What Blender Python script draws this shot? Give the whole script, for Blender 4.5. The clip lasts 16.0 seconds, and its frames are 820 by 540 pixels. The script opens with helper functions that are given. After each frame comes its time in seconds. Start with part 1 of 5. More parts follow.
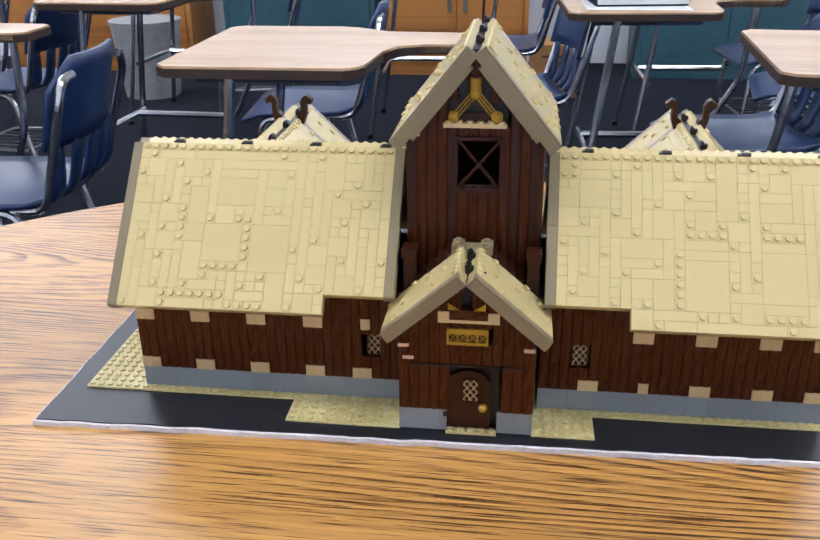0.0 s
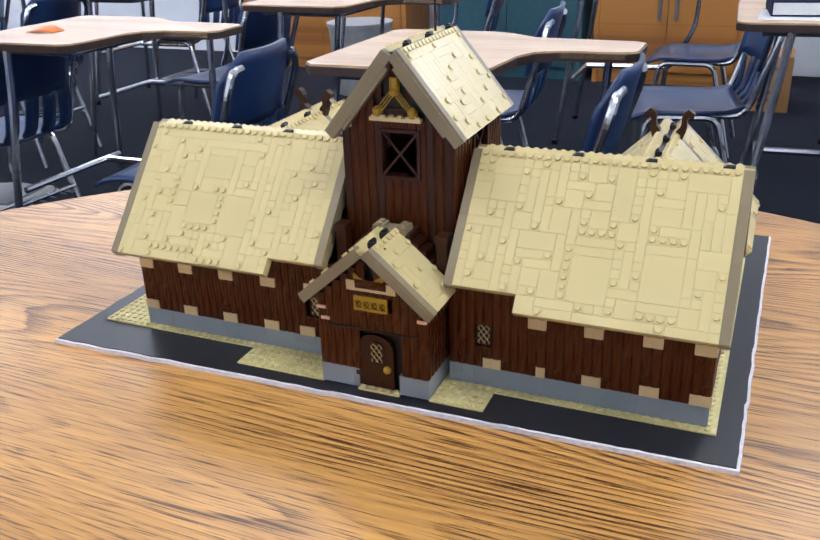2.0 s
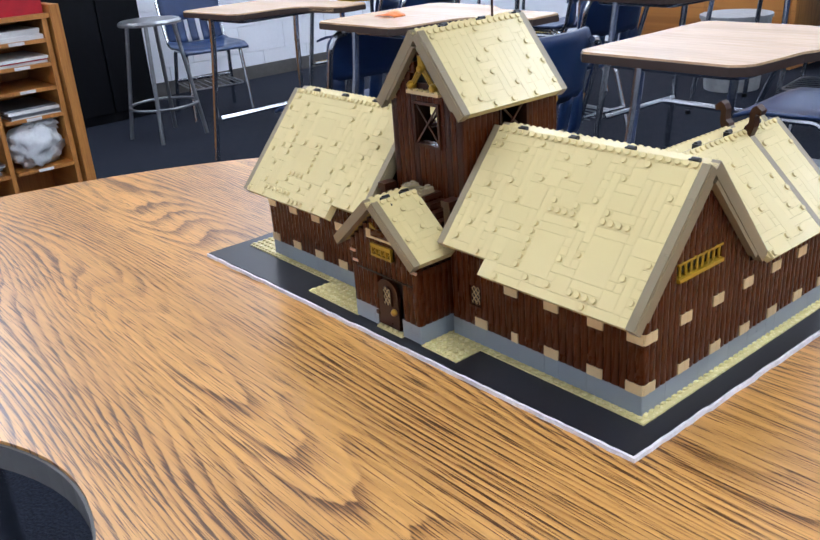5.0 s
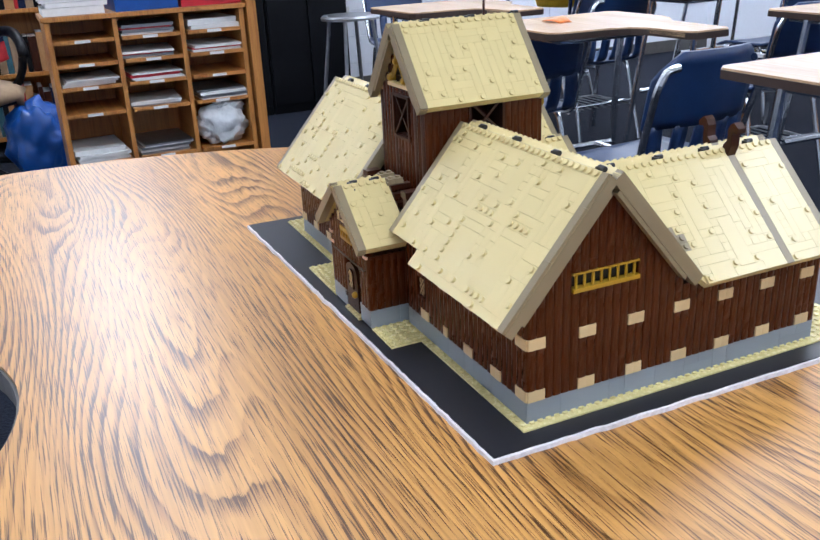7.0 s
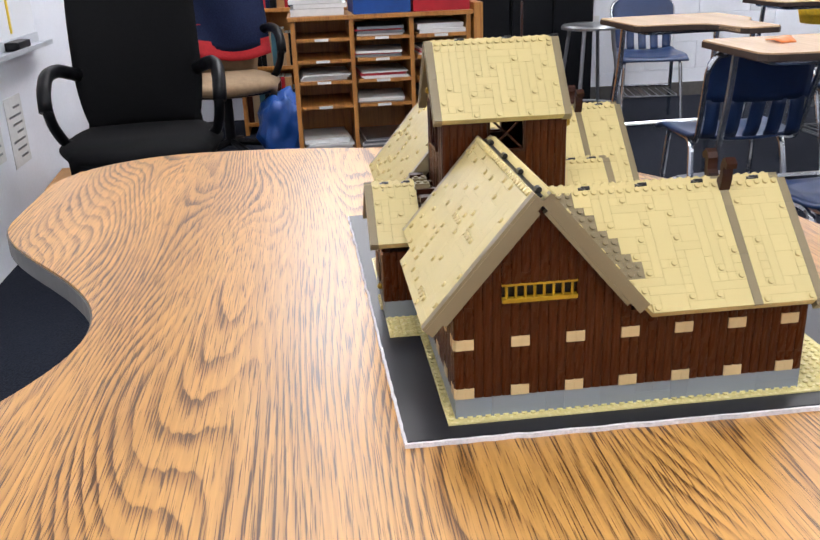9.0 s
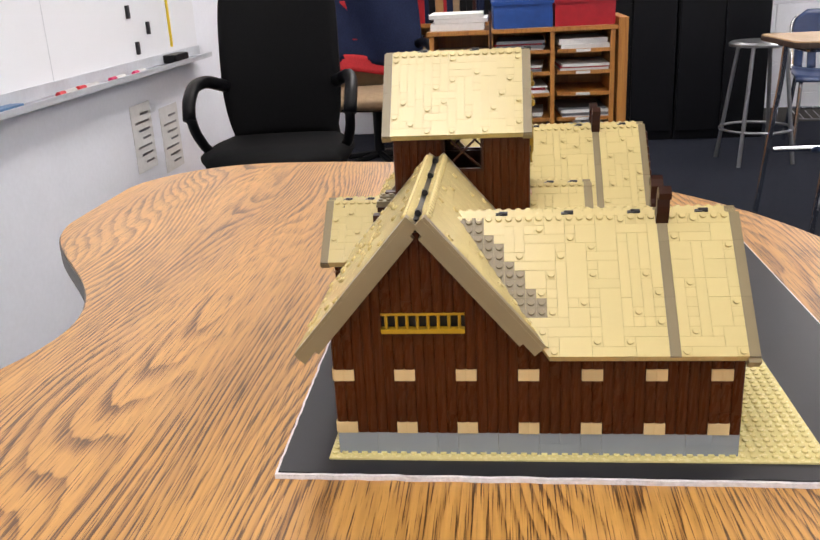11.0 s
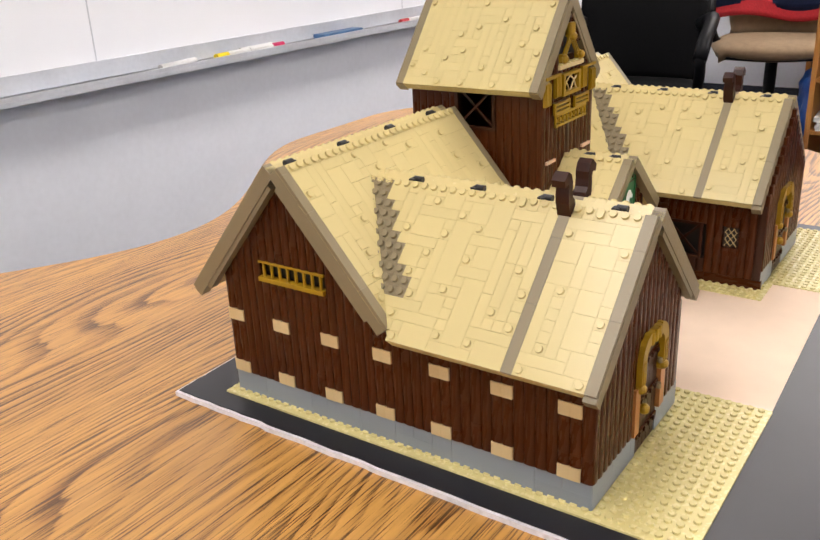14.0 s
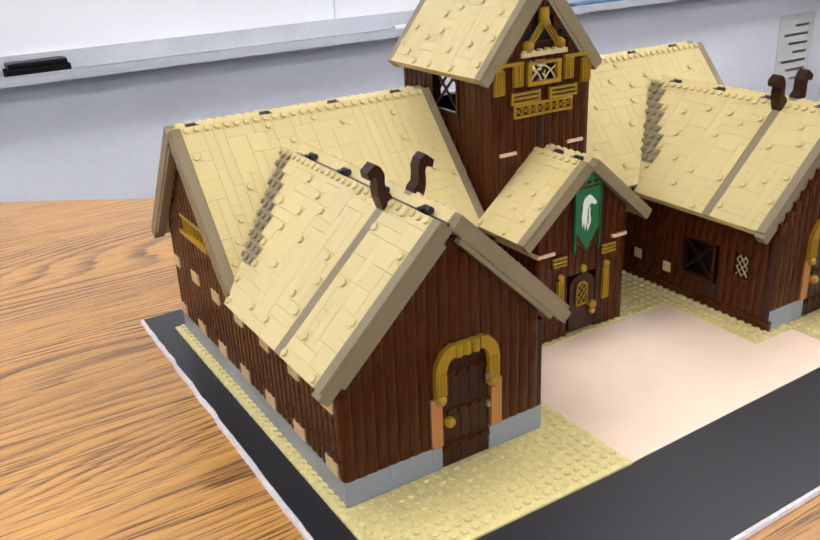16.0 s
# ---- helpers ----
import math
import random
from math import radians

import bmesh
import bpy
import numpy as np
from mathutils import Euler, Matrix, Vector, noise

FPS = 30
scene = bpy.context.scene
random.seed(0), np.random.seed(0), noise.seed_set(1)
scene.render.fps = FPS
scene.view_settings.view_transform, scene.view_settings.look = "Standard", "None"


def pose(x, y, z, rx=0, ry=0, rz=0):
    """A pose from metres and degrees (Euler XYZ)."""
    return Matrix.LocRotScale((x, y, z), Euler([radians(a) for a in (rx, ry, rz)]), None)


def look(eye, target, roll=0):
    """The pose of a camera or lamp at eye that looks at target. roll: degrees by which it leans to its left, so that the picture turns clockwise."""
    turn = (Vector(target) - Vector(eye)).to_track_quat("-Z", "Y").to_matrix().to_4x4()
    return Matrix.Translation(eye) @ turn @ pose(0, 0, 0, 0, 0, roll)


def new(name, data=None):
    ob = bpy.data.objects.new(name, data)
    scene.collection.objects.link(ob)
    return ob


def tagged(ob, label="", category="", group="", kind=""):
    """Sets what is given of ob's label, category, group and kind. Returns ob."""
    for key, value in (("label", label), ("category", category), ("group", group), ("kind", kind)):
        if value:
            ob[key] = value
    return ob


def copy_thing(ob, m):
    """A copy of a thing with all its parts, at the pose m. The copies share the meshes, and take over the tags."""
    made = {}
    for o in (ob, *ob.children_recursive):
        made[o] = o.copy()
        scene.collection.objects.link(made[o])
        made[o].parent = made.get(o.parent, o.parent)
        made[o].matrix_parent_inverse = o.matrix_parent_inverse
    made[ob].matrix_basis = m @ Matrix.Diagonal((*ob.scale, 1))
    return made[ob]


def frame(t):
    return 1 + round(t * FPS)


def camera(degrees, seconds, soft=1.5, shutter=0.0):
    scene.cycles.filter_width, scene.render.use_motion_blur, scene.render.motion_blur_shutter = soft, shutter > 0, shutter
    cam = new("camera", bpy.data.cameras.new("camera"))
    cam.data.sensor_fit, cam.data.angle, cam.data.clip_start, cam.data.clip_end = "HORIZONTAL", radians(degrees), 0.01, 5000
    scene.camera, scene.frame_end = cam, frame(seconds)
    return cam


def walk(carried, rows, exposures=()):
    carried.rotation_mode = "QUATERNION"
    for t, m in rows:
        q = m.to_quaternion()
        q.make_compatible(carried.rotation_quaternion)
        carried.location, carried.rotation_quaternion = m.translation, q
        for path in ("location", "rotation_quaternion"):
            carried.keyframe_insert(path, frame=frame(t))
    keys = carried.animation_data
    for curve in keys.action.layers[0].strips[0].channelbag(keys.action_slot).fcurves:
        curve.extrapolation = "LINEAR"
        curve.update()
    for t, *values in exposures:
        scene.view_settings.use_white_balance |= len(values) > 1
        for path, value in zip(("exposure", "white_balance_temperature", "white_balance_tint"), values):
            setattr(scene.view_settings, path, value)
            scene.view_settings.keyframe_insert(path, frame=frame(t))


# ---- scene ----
cam = camera(51.1, 16.0)
PATH = [
    (0, (-0.008, -0.01, 1.145), (-0.246, 1.798, 0.324), -0.7),
    (0.5, (0.069, -0.02, 1.147), (-0.335, 1.765, 0.339), -1.0),
    (1, (0.134, -0.028, 1.159), (-0.397, 1.715, 0.334), -1.5),
    (1.5, (0.197, -0.044, 1.151), (-0.432, 1.681, 0.36), -1.4),
    (2, (0.258, -0.034, 1.154), (-0.478, 1.644, 0.353), -1.9),
    (2.5, (0.312, -0.015, 1.134), (-0.525, 1.631, 0.365), -1.7),
    (3, (0.352, 0.011, 1.14), (-0.58, 1.601, 0.363), -1.7),
    (3.5, (0.379, 0.029, 1.138), (-0.674, 1.541, 0.359), -2.4),
    (4, (0.444, 0.053, 1.145), (-0.739, 1.453, 0.344), -3.4),
    (6.3, (0.722, 0.187, 1.129), (-0.923, 1.067, 0.409), -3.1),
    (6.5, (0.73, 0.216, 1.124), (-0.927, 1.069, 0.4), -2.9),
    (7, (0.748, 0.278, 1.122), (-0.951, 1.033, 0.385), -2.8),
    (7.5, (0.76, 0.317, 1.12), (-0.974, 0.966, 0.363), -2.5),
    (8, (0.799, 0.387, 1.123), (-0.994, 0.869, 0.38), -2.6),
    (8.5, (0.852, 0.453, 1.125), (-0.991, 0.758, 0.411), -2.5),
    (9, (0.883, 0.496, 1.132), (-0.979, 0.695, 0.428), -2.2),
    (9.5, (0.895, 0.556, 1.13), (-0.977, 0.704, 0.44), -2.2),
    (9.7, (0.888, 0.579, 1.122), (-0.992, 0.709, 0.452), -2.1),
    (11.8, (0.818, 0.849, 1.113), (-0.981, 0.343, 0.4), -3.2),
    (12, (0.812, 0.881, 1.118), (-0.96, 0.308, 0.389), -3.1),
    (12.5, (0.804, 0.951, 1.112), (-0.918, 0.222, 0.402), -2.9),
    (13, (0.772, 1.001, 1.105), (-0.882, 0.139, 0.383), -2.4),
    (13.5, (0.716, 1.05, 1.092), (-0.865, 0.064, 0.366), -1.9),
    (14, (0.666, 1.086, 1.097), (-0.842, 0.001, 0.357), -2.8),
    (14.5, (0.614, 1.131, 1.092), (-0.774, -0.101, 0.346), -3.3),
    (15, (0.548, 1.209, 1.089), (-0.666, -0.196, 0.345), -2.5),
    (15.5, (0.498, 1.275, 1.088), (-0.562, -0.248, 0.342), -2.6),
    (16, (0.427, 1.311, 1.094), (-0.524, -0.267, 0.314), -2.6),
]
# the clip's white balance drifts from cool to warm on the way
TONE = [(0, -0.08, 5950, 10), (3.5, -0.07, 5800, 9), (7, 0.0, 5700, 8), (9, 0.0, 6500, 10), (13, -0.10, 7250, 13), (15, -0.04, 6950, 13), (16, -0.03, 6600, 11)]
walk(cam, [(t, look(eye, target, roll)) for t, eye, target, roll in PATH], TONE)

# ---- light: a classroom under fluorescent ceiling panels ----
world = bpy.data.worlds.new("world")
world.use_nodes = True
world.node_tree.nodes["Background"].inputs[0].default_value = (0.80, 0.90, 1.0, 1)
world.node_tree.nodes["Background"].inputs[1].default_value = 0.15
scene.world = world
PANEL_GLOW = 10.4
PANELS = [(-4.8, 0.65), (-4.8, 5.3), (-3.6, 0.55), (-1.35, 0.45), (1.05, 0.45), (-1.70, 2.85), (0.95, 2.95), (-4.3, 3.1), (-3.3, 5.2), (-1.1, 5.3), (1.6, 5.3), (3.1, 0.7), (3.2, 2.9)]

# ---- materials ----
def srgb(r, g, b):
    f = lambda c: c / 12.92 if c <= 0.04045 else ((c + 0.055) / 1.055) ** 2.4
    return (f(r / 255), f(g / 255), f(b / 255), 1.0)


def base_mat(name, rough, metal=0.0):
    m = bpy.data.materials.new(name)
    m.use_nodes = True
    nt = m.node_tree
    b = nt.nodes["Principled BSDF"]
    b.inputs["Roughness"].default_value = rough
    b.inputs["Metallic"].default_value = metal
    return m, nt, b


def node(nt, kind, **inputs):
    n = nt.nodes.new(kind)
    for k, v in inputs.items():
        n.inputs[k.replace("_", " ")].default_value = v
    return n


def coords(nt, scale=(1, 1, 1), rot=(0, 0, 0), which="Object"):
    tc = nt.nodes.new("ShaderNodeTexCoord")
    mp = nt.nodes.new("ShaderNodeMapping")
    mp.inputs["Scale"].default_value = scale
    mp.inputs["Rotation"].default_value = rot
    nt.links.new(tc.outputs[which], mp.inputs["Vector"])
    return mp.outputs["Vector"]


def ramp(nt, fac, stops):
    r = nt.nodes.new("ShaderNodeValToRGB")
    while len(r.color_ramp.elements) < len(stops):
        r.color_ramp.elements.new(0.5)
    for e, (p, c) in zip(r.color_ramp.elements, stops):
        e.position, e.color = p, c
    nt.links.new(fac, r.inputs["Fac"])
    return r.outputs["Color"]


def mix(nt, a, b, fac, blend="MIX"):
    n = nt.nodes.new("ShaderNodeMix")
    n.data_type, n.blend_type = "RGBA", blend
    for sock, val in ((n.inputs[6], a), (n.inputs[7], b), (n.inputs[0], fac)):
        if hasattr(val, "node"):
            nt.links.new(val, sock)
        else:
            sock.default_value = val
    return n.outputs[2]


def bump(nt, b, height, strength, distance):
    n = node(nt, "ShaderNodeBump", Strength=strength, Distance=distance)
    nt.links.new(height, n.inputs["Height"])
    nt.links.new(n.outputs[0], b.inputs["Normal"])


def plastic(name, colour, rough=0.28, spread=0.10, spec=0.5):
    """Moulded toy-brick plastic: slight piece to piece tone, soft mottling, faint waviness, dusty gloss."""
    m, nt, b = base_mat(name, rough)
    info = nt.nodes.new("ShaderNodeObjectInfo")
    v = coords(nt, (60, 60, 60))
    n1 = node(nt, "ShaderNodeTexNoise", Scale=1.0, Detail=3.0)
    nt.links.new(v, n1.inputs["Vector"])
    dark = tuple(c * (1 - spread) for c in colour[:3]) + (1,)
    lite = tuple(min(1, c * (1 + spread)) for c in colour[:3]) + (1,)
    tone = ramp(nt, info.outputs["Random"], [(0.0, dark), (1.0, lite)])
    mott = ramp(nt, n1.outputs["Fac"], [(0.3, (0.97, 0.97, 0.97, 1)), (0.7, (1.02, 1.02, 1.0, 1))])
    nt.links.new(mix(nt, tone, mott, 1.0, "MULTIPLY"), b.inputs["Base Color"])
    n2 = node(nt, "ShaderNodeTexNoise", Scale=4.0, Detail=2.0)
    nt.links.new(v, n2.inputs["Vector"])
    rr = nt.nodes.new("ShaderNodeMapRange")
    rr.inputs["To Min"].default_value, rr.inputs["To Max"].default_value = rough - 0.06, rough + 0.14
    nt.links.new(n2.outputs["Fac"], rr.inputs["Value"])
    nt.links.new(rr.outputs["Result"], b.inputs["Roughness"])
    b.inputs["Specular IOR Level"].default_value = spec
    bump(nt, b, n1.outputs["Fac"], 0.06, 0.0005)
    return m


def simple(name, colour, rough=0.5, metal=0.0, grain=30.0, amount=0.12, bumpy=0.1, dist=0.001, cloud=0.08):
    m, nt, b = base_mat(name, rough, metal)
    v = coords(nt)
    n1 = node(nt, "ShaderNodeTexNoise", Scale=grain, Detail=6.0)
    n2 = node(nt, "ShaderNodeTexNoise", Scale=grain / 9, Detail=2.0)
    nt.links.new(v, n1.inputs["Vector"])
    nt.links.new(v, n2.inputs["Vector"])
    lo = tuple(c * (1 - amount) for c in colour[:3]) + (1,)
    hi = tuple(min(1, c * (1 + amount)) for c in colour[:3]) + (1,)
    c1 = ramp(nt, n1.outputs["Fac"], [(0.3, lo), (0.7, hi)])
    c2 = ramp(nt, n2.outputs["Fac"], [(0.35, (1 - cloud,) * 3 + (1,)), (0.65, (1 + cloud / 2,) * 3 + (1,))])
    nt.links.new(mix(nt, c1, c2, 1.0, "MULTIPLY"), b.inputs["Base Color"])
    bump(nt, b, n1.outputs["Fac"], bumpy, dist)
    return m


def oak(name, light, mid, dark, rings=62.0, swirl=17.0, rough=0.30, pore=1.0, axes=(0, 1)):
    """Oak-print laminate: cathedral growth lines stretched along the grain, with short dark pores and broad tone."""
    m, nt, b = base_mat(name, rough)
    tc = nt.nodes.new("ShaderNodeTexCoord")
    sep = nt.nodes.new("ShaderNodeSeparateXYZ")
    nt.links.new(tc.outputs["Object"], sep.inputs[0])
    along, across = sep.outputs[axes[0]], sep.outputs[axes[1]]

    def vec(sa, sc, off=0.0):
        c = nt.nodes.new("ShaderNodeCombineXYZ")
        for k, (s, src) in enumerate(((sa, along), (sc, across))):
            q = nt.nodes.new("ShaderNodeMath")
            q.operation = "MULTIPLY"
            q.inputs[1].default_value = s
            nt.links.new(src, q.inputs[0])
            nt.links.new(q.outputs[0], c.inputs[k])
        c.inputs[2].default_value = off
        return c.outputs[0]

    def noise_at(v, detail, rough_):
        n = node(nt, "ShaderNodeTexNoise", Scale=1.0, Detail=detail, Roughness=rough_)
        nt.links.new(v, n.inputs["Vector"])
        return n.outputs["Fac"]

    warp = noise_at(vec(0.9, 5.0), 0.9, 0.42)
    fine = noise_at(vec(3.2, 70.0, 4.0), 2.0, 0.5)
    pores = noise_at(vec(13.0, 620.0, 7.0), 2.5, 0.62)
    broad = noise_at(vec(1.1, 6.0, 2.0), 1.0, 0.5)

    def muladd(a, k, c):
        q = nt.nodes.new("ShaderNodeMath")
        q.operation = "MULTIPLY_ADD"
        nt.links.new(a, q.inputs[0])
        q.inputs[1].default_value = k
        if hasattr(c, "node"):
            nt.links.new(c, q.inputs[2])
        else:
            q.inputs[2].default_value = c
        return q.outputs[0]

    field = muladd(across, rings * 0.45, muladd(warp, swirl, muladd(fine, 0.75, 0.0)))
    saw = nt.nodes.new("ShaderNodeMath")
    saw.operation = "FRACT"
    nt.links.new(field, saw.inputs[0])
    grey = lambda g: (g, g, g, 1)
    wood = ramp(nt, saw.outputs[0], [(0.0, grey(0.25)), (0.08, grey(0.04)), (0.48, grey(0.10)), (0.78, grey(0.70)), (0.95, grey(1.0)), (1.0, grey(0.25))])
    patch = ramp(nt, noise_at(vec(2.2, 13.0, 11.0), 1.5, 0.5), [(0.34, grey(0.18)), (0.64, grey(1.0))])
    late = mix(nt, wood, patch, 1.0, "MULTIPLY")
    body = mix(nt, light, mid, late)
    lift = muladd(late, 0.17, pores)
    pc = ramp(nt, lift, [(0.56, grey(0.0)), (0.65, grey(1.0))])
    thin = ramp(nt, noise_at(vec(6.0, 150.0, 15.0), 2.0, 0.6), [(0.40, (0.90, 0.88, 0.85, 1)), (0.62, (1.05, 1.04, 1.03, 1))])
    pk = nt.nodes.new("ShaderNodeMath")
    pk.operation = "MULTIPLY"
    pk.inputs[1].default_value = pore * 0.8
    nt.links.new(pc, pk.inputs[0])
    col = mix(nt, mix(nt, body, dark, pk.outputs[0]), thin, 1.0, "MULTIPLY")
    bc = ramp(nt, broad, [(0.3, (0.86, 0.83, 0.79, 1)), (0.7, (1.08, 1.07, 1.05, 1))])
    nt.links.new(mix(nt, col, bc, 1.0, "MULTIPLY"), b.inputs["Base Color"])
    bump(nt, b, pores, 0.04, 0.0003)
    return m


TAN = plastic("tan plastic", srgb(216, 198, 142), 0.20, 0.025)
SAND = plastic("tan brick plastic", srgb(212, 188, 140), 0.32, 0.05)
PLATE = plastic("tan baseplate plastic", srgb(220, 206, 146), 0.22, 0.02)
DTAN = plastic("dark tan plastic", srgb(138, 124, 95), 0.32, 0.06)
BROWN = plastic("reddish brown plastic", srgb(70, 31, 9), 0.24, 0.05, 0.22)
BROWN2 = plastic("dark brown plastic", srgb(52, 23, 11), 0.28, 0.07, 0.32)
GREY = plastic("light bluish grey plastic", srgb(140, 148, 154), 0.30, 0.05)
GOLD = plastic("pearl gold plastic", srgb(164, 128, 26), 0.30, 0.08)
BLACK = plastic("black plastic", srgb(22, 22, 24), 0.35, 0.10)
GREEN = plastic("green plastic", srgb(14, 104, 60), 0.35, 0.04)
WHITE_P = plastic("white print", srgb(232, 236, 232), 0.4, 0.02)
NOUGAT = plastic("medium nougat plastic", srgb(178, 118, 68), 0.32, 0.05)
PINK = plastic("light nougat plastic", srgb(228, 188, 160), 0.35, 0.04)
TABLE = oak("oak laminate", srgb(208, 156, 86), srgb(144, 95, 43), srgb(72, 42, 17), 210.0, 44.0, 0.34, 1.1)
TABLE.node_tree.nodes["Principled BSDF"].inputs["Specular IOR Level"].default_value = 0.65
DESK = oak("beech laminate desk top", srgb(214, 182, 144), srgb(208, 174, 134), srgb(196, 160, 120), 60.0, 6.0, 0.26, 0.2)
EDGE = simple("brown moulded edge", srgb(60, 44, 36), 0.45)
TEDGE = simple("grey table edge", srgb(88, 86, 84), 0.5)
CHROME, _nt, _b = base_mat("chrome tube", 0.16, 1.0)
_b.inputs["Base Color"].default_value = (0.62, 0.64, 0.67, 1)
_n = node(_nt, "ShaderNodeTexNoise", Scale=40.0, Detail=3.0)
_rr = _nt.nodes.new("ShaderNodeMapRange")
_rr.inputs["To Min"].default_value, _rr.inputs["To Max"].default_value = 0.12, 0.32
_nt.links.new(_n.outputs["Fac"], _rr.inputs["Value"])
_nt.links.new(_rr.outputs["Result"], _b.inputs["Roughness"])
STEEL = simple("brushed steel", srgb(150, 152, 155), 0.35, 0.9)
NAVY = simple("navy moulded seat plastic", srgb(30, 52, 92), 0.32, 0.0, 220.0, 0.12, 0.25, 0.0006)
CARPET = simple("dark blue-grey carpet", srgb(30, 34, 45), 0.95, 0.0, 130.0, 0.45, 0.9, 0.006)
PAINT = simple("white painted wall", srgb(232, 235, 242), 0.55, 0.0, 60.0, 0.02, 0.12, 0.001, 0.015)
CEIL = simple("white mineral ceiling tile", srgb(226, 226, 222), 0.9, 0.0, 90.0, 0.05, 0.4)
BOARDM = simple("white enamel board", srgb(247, 249, 253), 0.16, 0.0, 6.0, 0.006, 0.0, 0.001, 0.006)
ALU = simple("aluminium trim", srgb(206, 210, 216), 0.38, 0.25, 80.0, 0.04)
FOAM = simple("black foam board", srgb(30, 30, 36), 0.38, 0.0, 14.0, 0.10, 0.12, 0.001)
FOAMEDGE = simple("torn white foam edge", srgb(232, 228, 232), 0.9, 0.0, 240.0, 0.10, 0.8, 0.002)
CARD = simple("cream construction paper", srgb(236, 210, 186), 0.85, 0.0, 40.0, 0.03, 0.15)
PINE = oak("orange varnished wood", srgb(190, 132, 66), srgb(172, 112, 54), srgb(136, 82, 38), 40.0, 10.0, 0.42, 0.5, (2, 1))
PAPER = simple("white paper", srgb(222, 222, 220), 0.8, 0.0, 50.0, 0.04)
DARKFAB = simple("black office fabric", srgb(13, 13, 15), 0.85, 0.0, 300.0, 0.3, 0.4)
DARKPL = simple("black chair plastic", srgb(15, 15, 18), 0.4)
NAVYFAB = simple("navy cloth", srgb(24, 32, 58), 0.9, 0.0, 120.0, 0.2, 0.5, 0.004)
REDFAB = simple("red cloth", srgb(170, 28, 36), 0.85, 0.0, 120.0, 0.15, 0.5, 0.004)
BLUEPL = simple("blue tray plastic", srgb(24, 74, 150), 0.35)
REDPL = simple("red tray plastic", srgb(176, 26, 40), 0.35)
YELLOWFAB = simple("yellow cloth", srgb(222, 178, 30), 0.8, 0.0, 90.0, 0.15, 0.4, 0.004)
CABBLACK = simple("black painted steel", srgb(15, 16, 20), 0.4)
CARTON = simple("brown cardboard", srgb(168, 124, 78), 0.85, 0.0, 60.0, 0.06)
TEAL = simple("teal painted cabinet", srgb(52, 92, 104), 0.5)
BAGM = simple("white plastic bag", srgb(212, 214, 216), 0.4, 0.0, 25.0, 0.10, 0.6, 0.01)
BEIGE = simple("beige seat cloth", srgb(150, 126, 98), 0.85)
GREYBIN = simple("grey bin plastic", srgb(160, 162, 164), 0.5)


def inky(name, colour):
    return simple(name, colour, 0.45)
PINKM, YELM, BLUM, REDM, INK = inky("pink marker", srgb(214, 40, 96)), inky("yellow marker", srgb(236, 206, 40)), inky("blue cloth", srgb(70, 110, 150)), inky("red marker", srgb(200, 44, 52)), inky("black ink", srgb(36, 36, 40))
for _m in (DARKFAB, CARPET, NAVYFAB, CABBLACK, DARKPL):
    _m.node_tree.nodes["Principled BSDF"].inputs["Specular IOR Level"].default_value = 0.18
GLOW, _nt, _b = base_mat("fluorescent diffuser", 0.6)
_b.inputs["Base Color"].default_value = (0.9, 0.9, 0.9, 1)
_b.inputs["Emission Color"].default_value = (0.97, 0.975, 1.02, 1)
_b.inputs["Emission Strength"].default_value = PANEL_GLOW

# ---- building helpers ----
def put(name, mesh, mat, parent=None, m=None, label=""):
    ob = new(name, mesh)
    if mat is not None and not mesh.materials:
        mesh.materials.append(mat)
    if parent is not None:
        ob.parent = parent
    if m is not None:
        ob.matrix_basis = m
    if label:
        ob["label"] = label
    return ob


def mesh_of(name, bm, mat=None, smooth=False):
    me = bpy.data.meshes.new(name)
    bmesh.ops.recalc_face_normals(bm, faces=bm.faces)
    if smooth:
        for f in bm.faces:
            f.smooth = True
    bm.to_mesh(me)
    bm.free()
    if mat is not None:
        me.materials.append(mat)
    return me


def part(name, bm, mat, parent, label="", smooth=False, m=None):
    return put(name, mesh_of(name, bm, mat, smooth), None, parent, m, label)


def thing(name, label, category, loc=(0, 0, 0), rz=0, group="", kind=""):
    e = new(name)
    e.empty_display_size = 0.05
    e.matrix_basis = pose(*loc, 0, 0, rz)
    return tagged(e, label, category, group, kind)


def add_box(bm, x0, y0, z0, x1, y1, z1, m=None, bevel=0.0):
    vs = [bm.verts.new(v) for v in ((x0, y0, z0), (x1, y0, z0), (x1, y1, z0), (x0, y1, z0), (x0, y0, z1), (x1, y0, z1), (x1, y1, z1), (x0, y1, z1))]
    fs = [bm.faces.new([vs[i] for i in q]) for q in ((3, 2, 1, 0), (4, 5, 6, 7), (0, 1, 5, 4), (1, 2, 6, 5), (2, 3, 7, 6), (3, 0, 4, 7))]
    if bevel:
        es = list({e for f in fs for e in f.edges})
        r = bmesh.ops.bevel(bm, geom=es, offset=bevel, segments=2, profile=0.7, affect="EDGES")
        vs = list({v for f in r["faces"] for v in f.verts} | {v for v in vs if v.is_valid})
    if m is not None:
        bmesh.ops.transform(bm, matrix=m, verts=[v for v in vs if v.is_valid])
    return bm


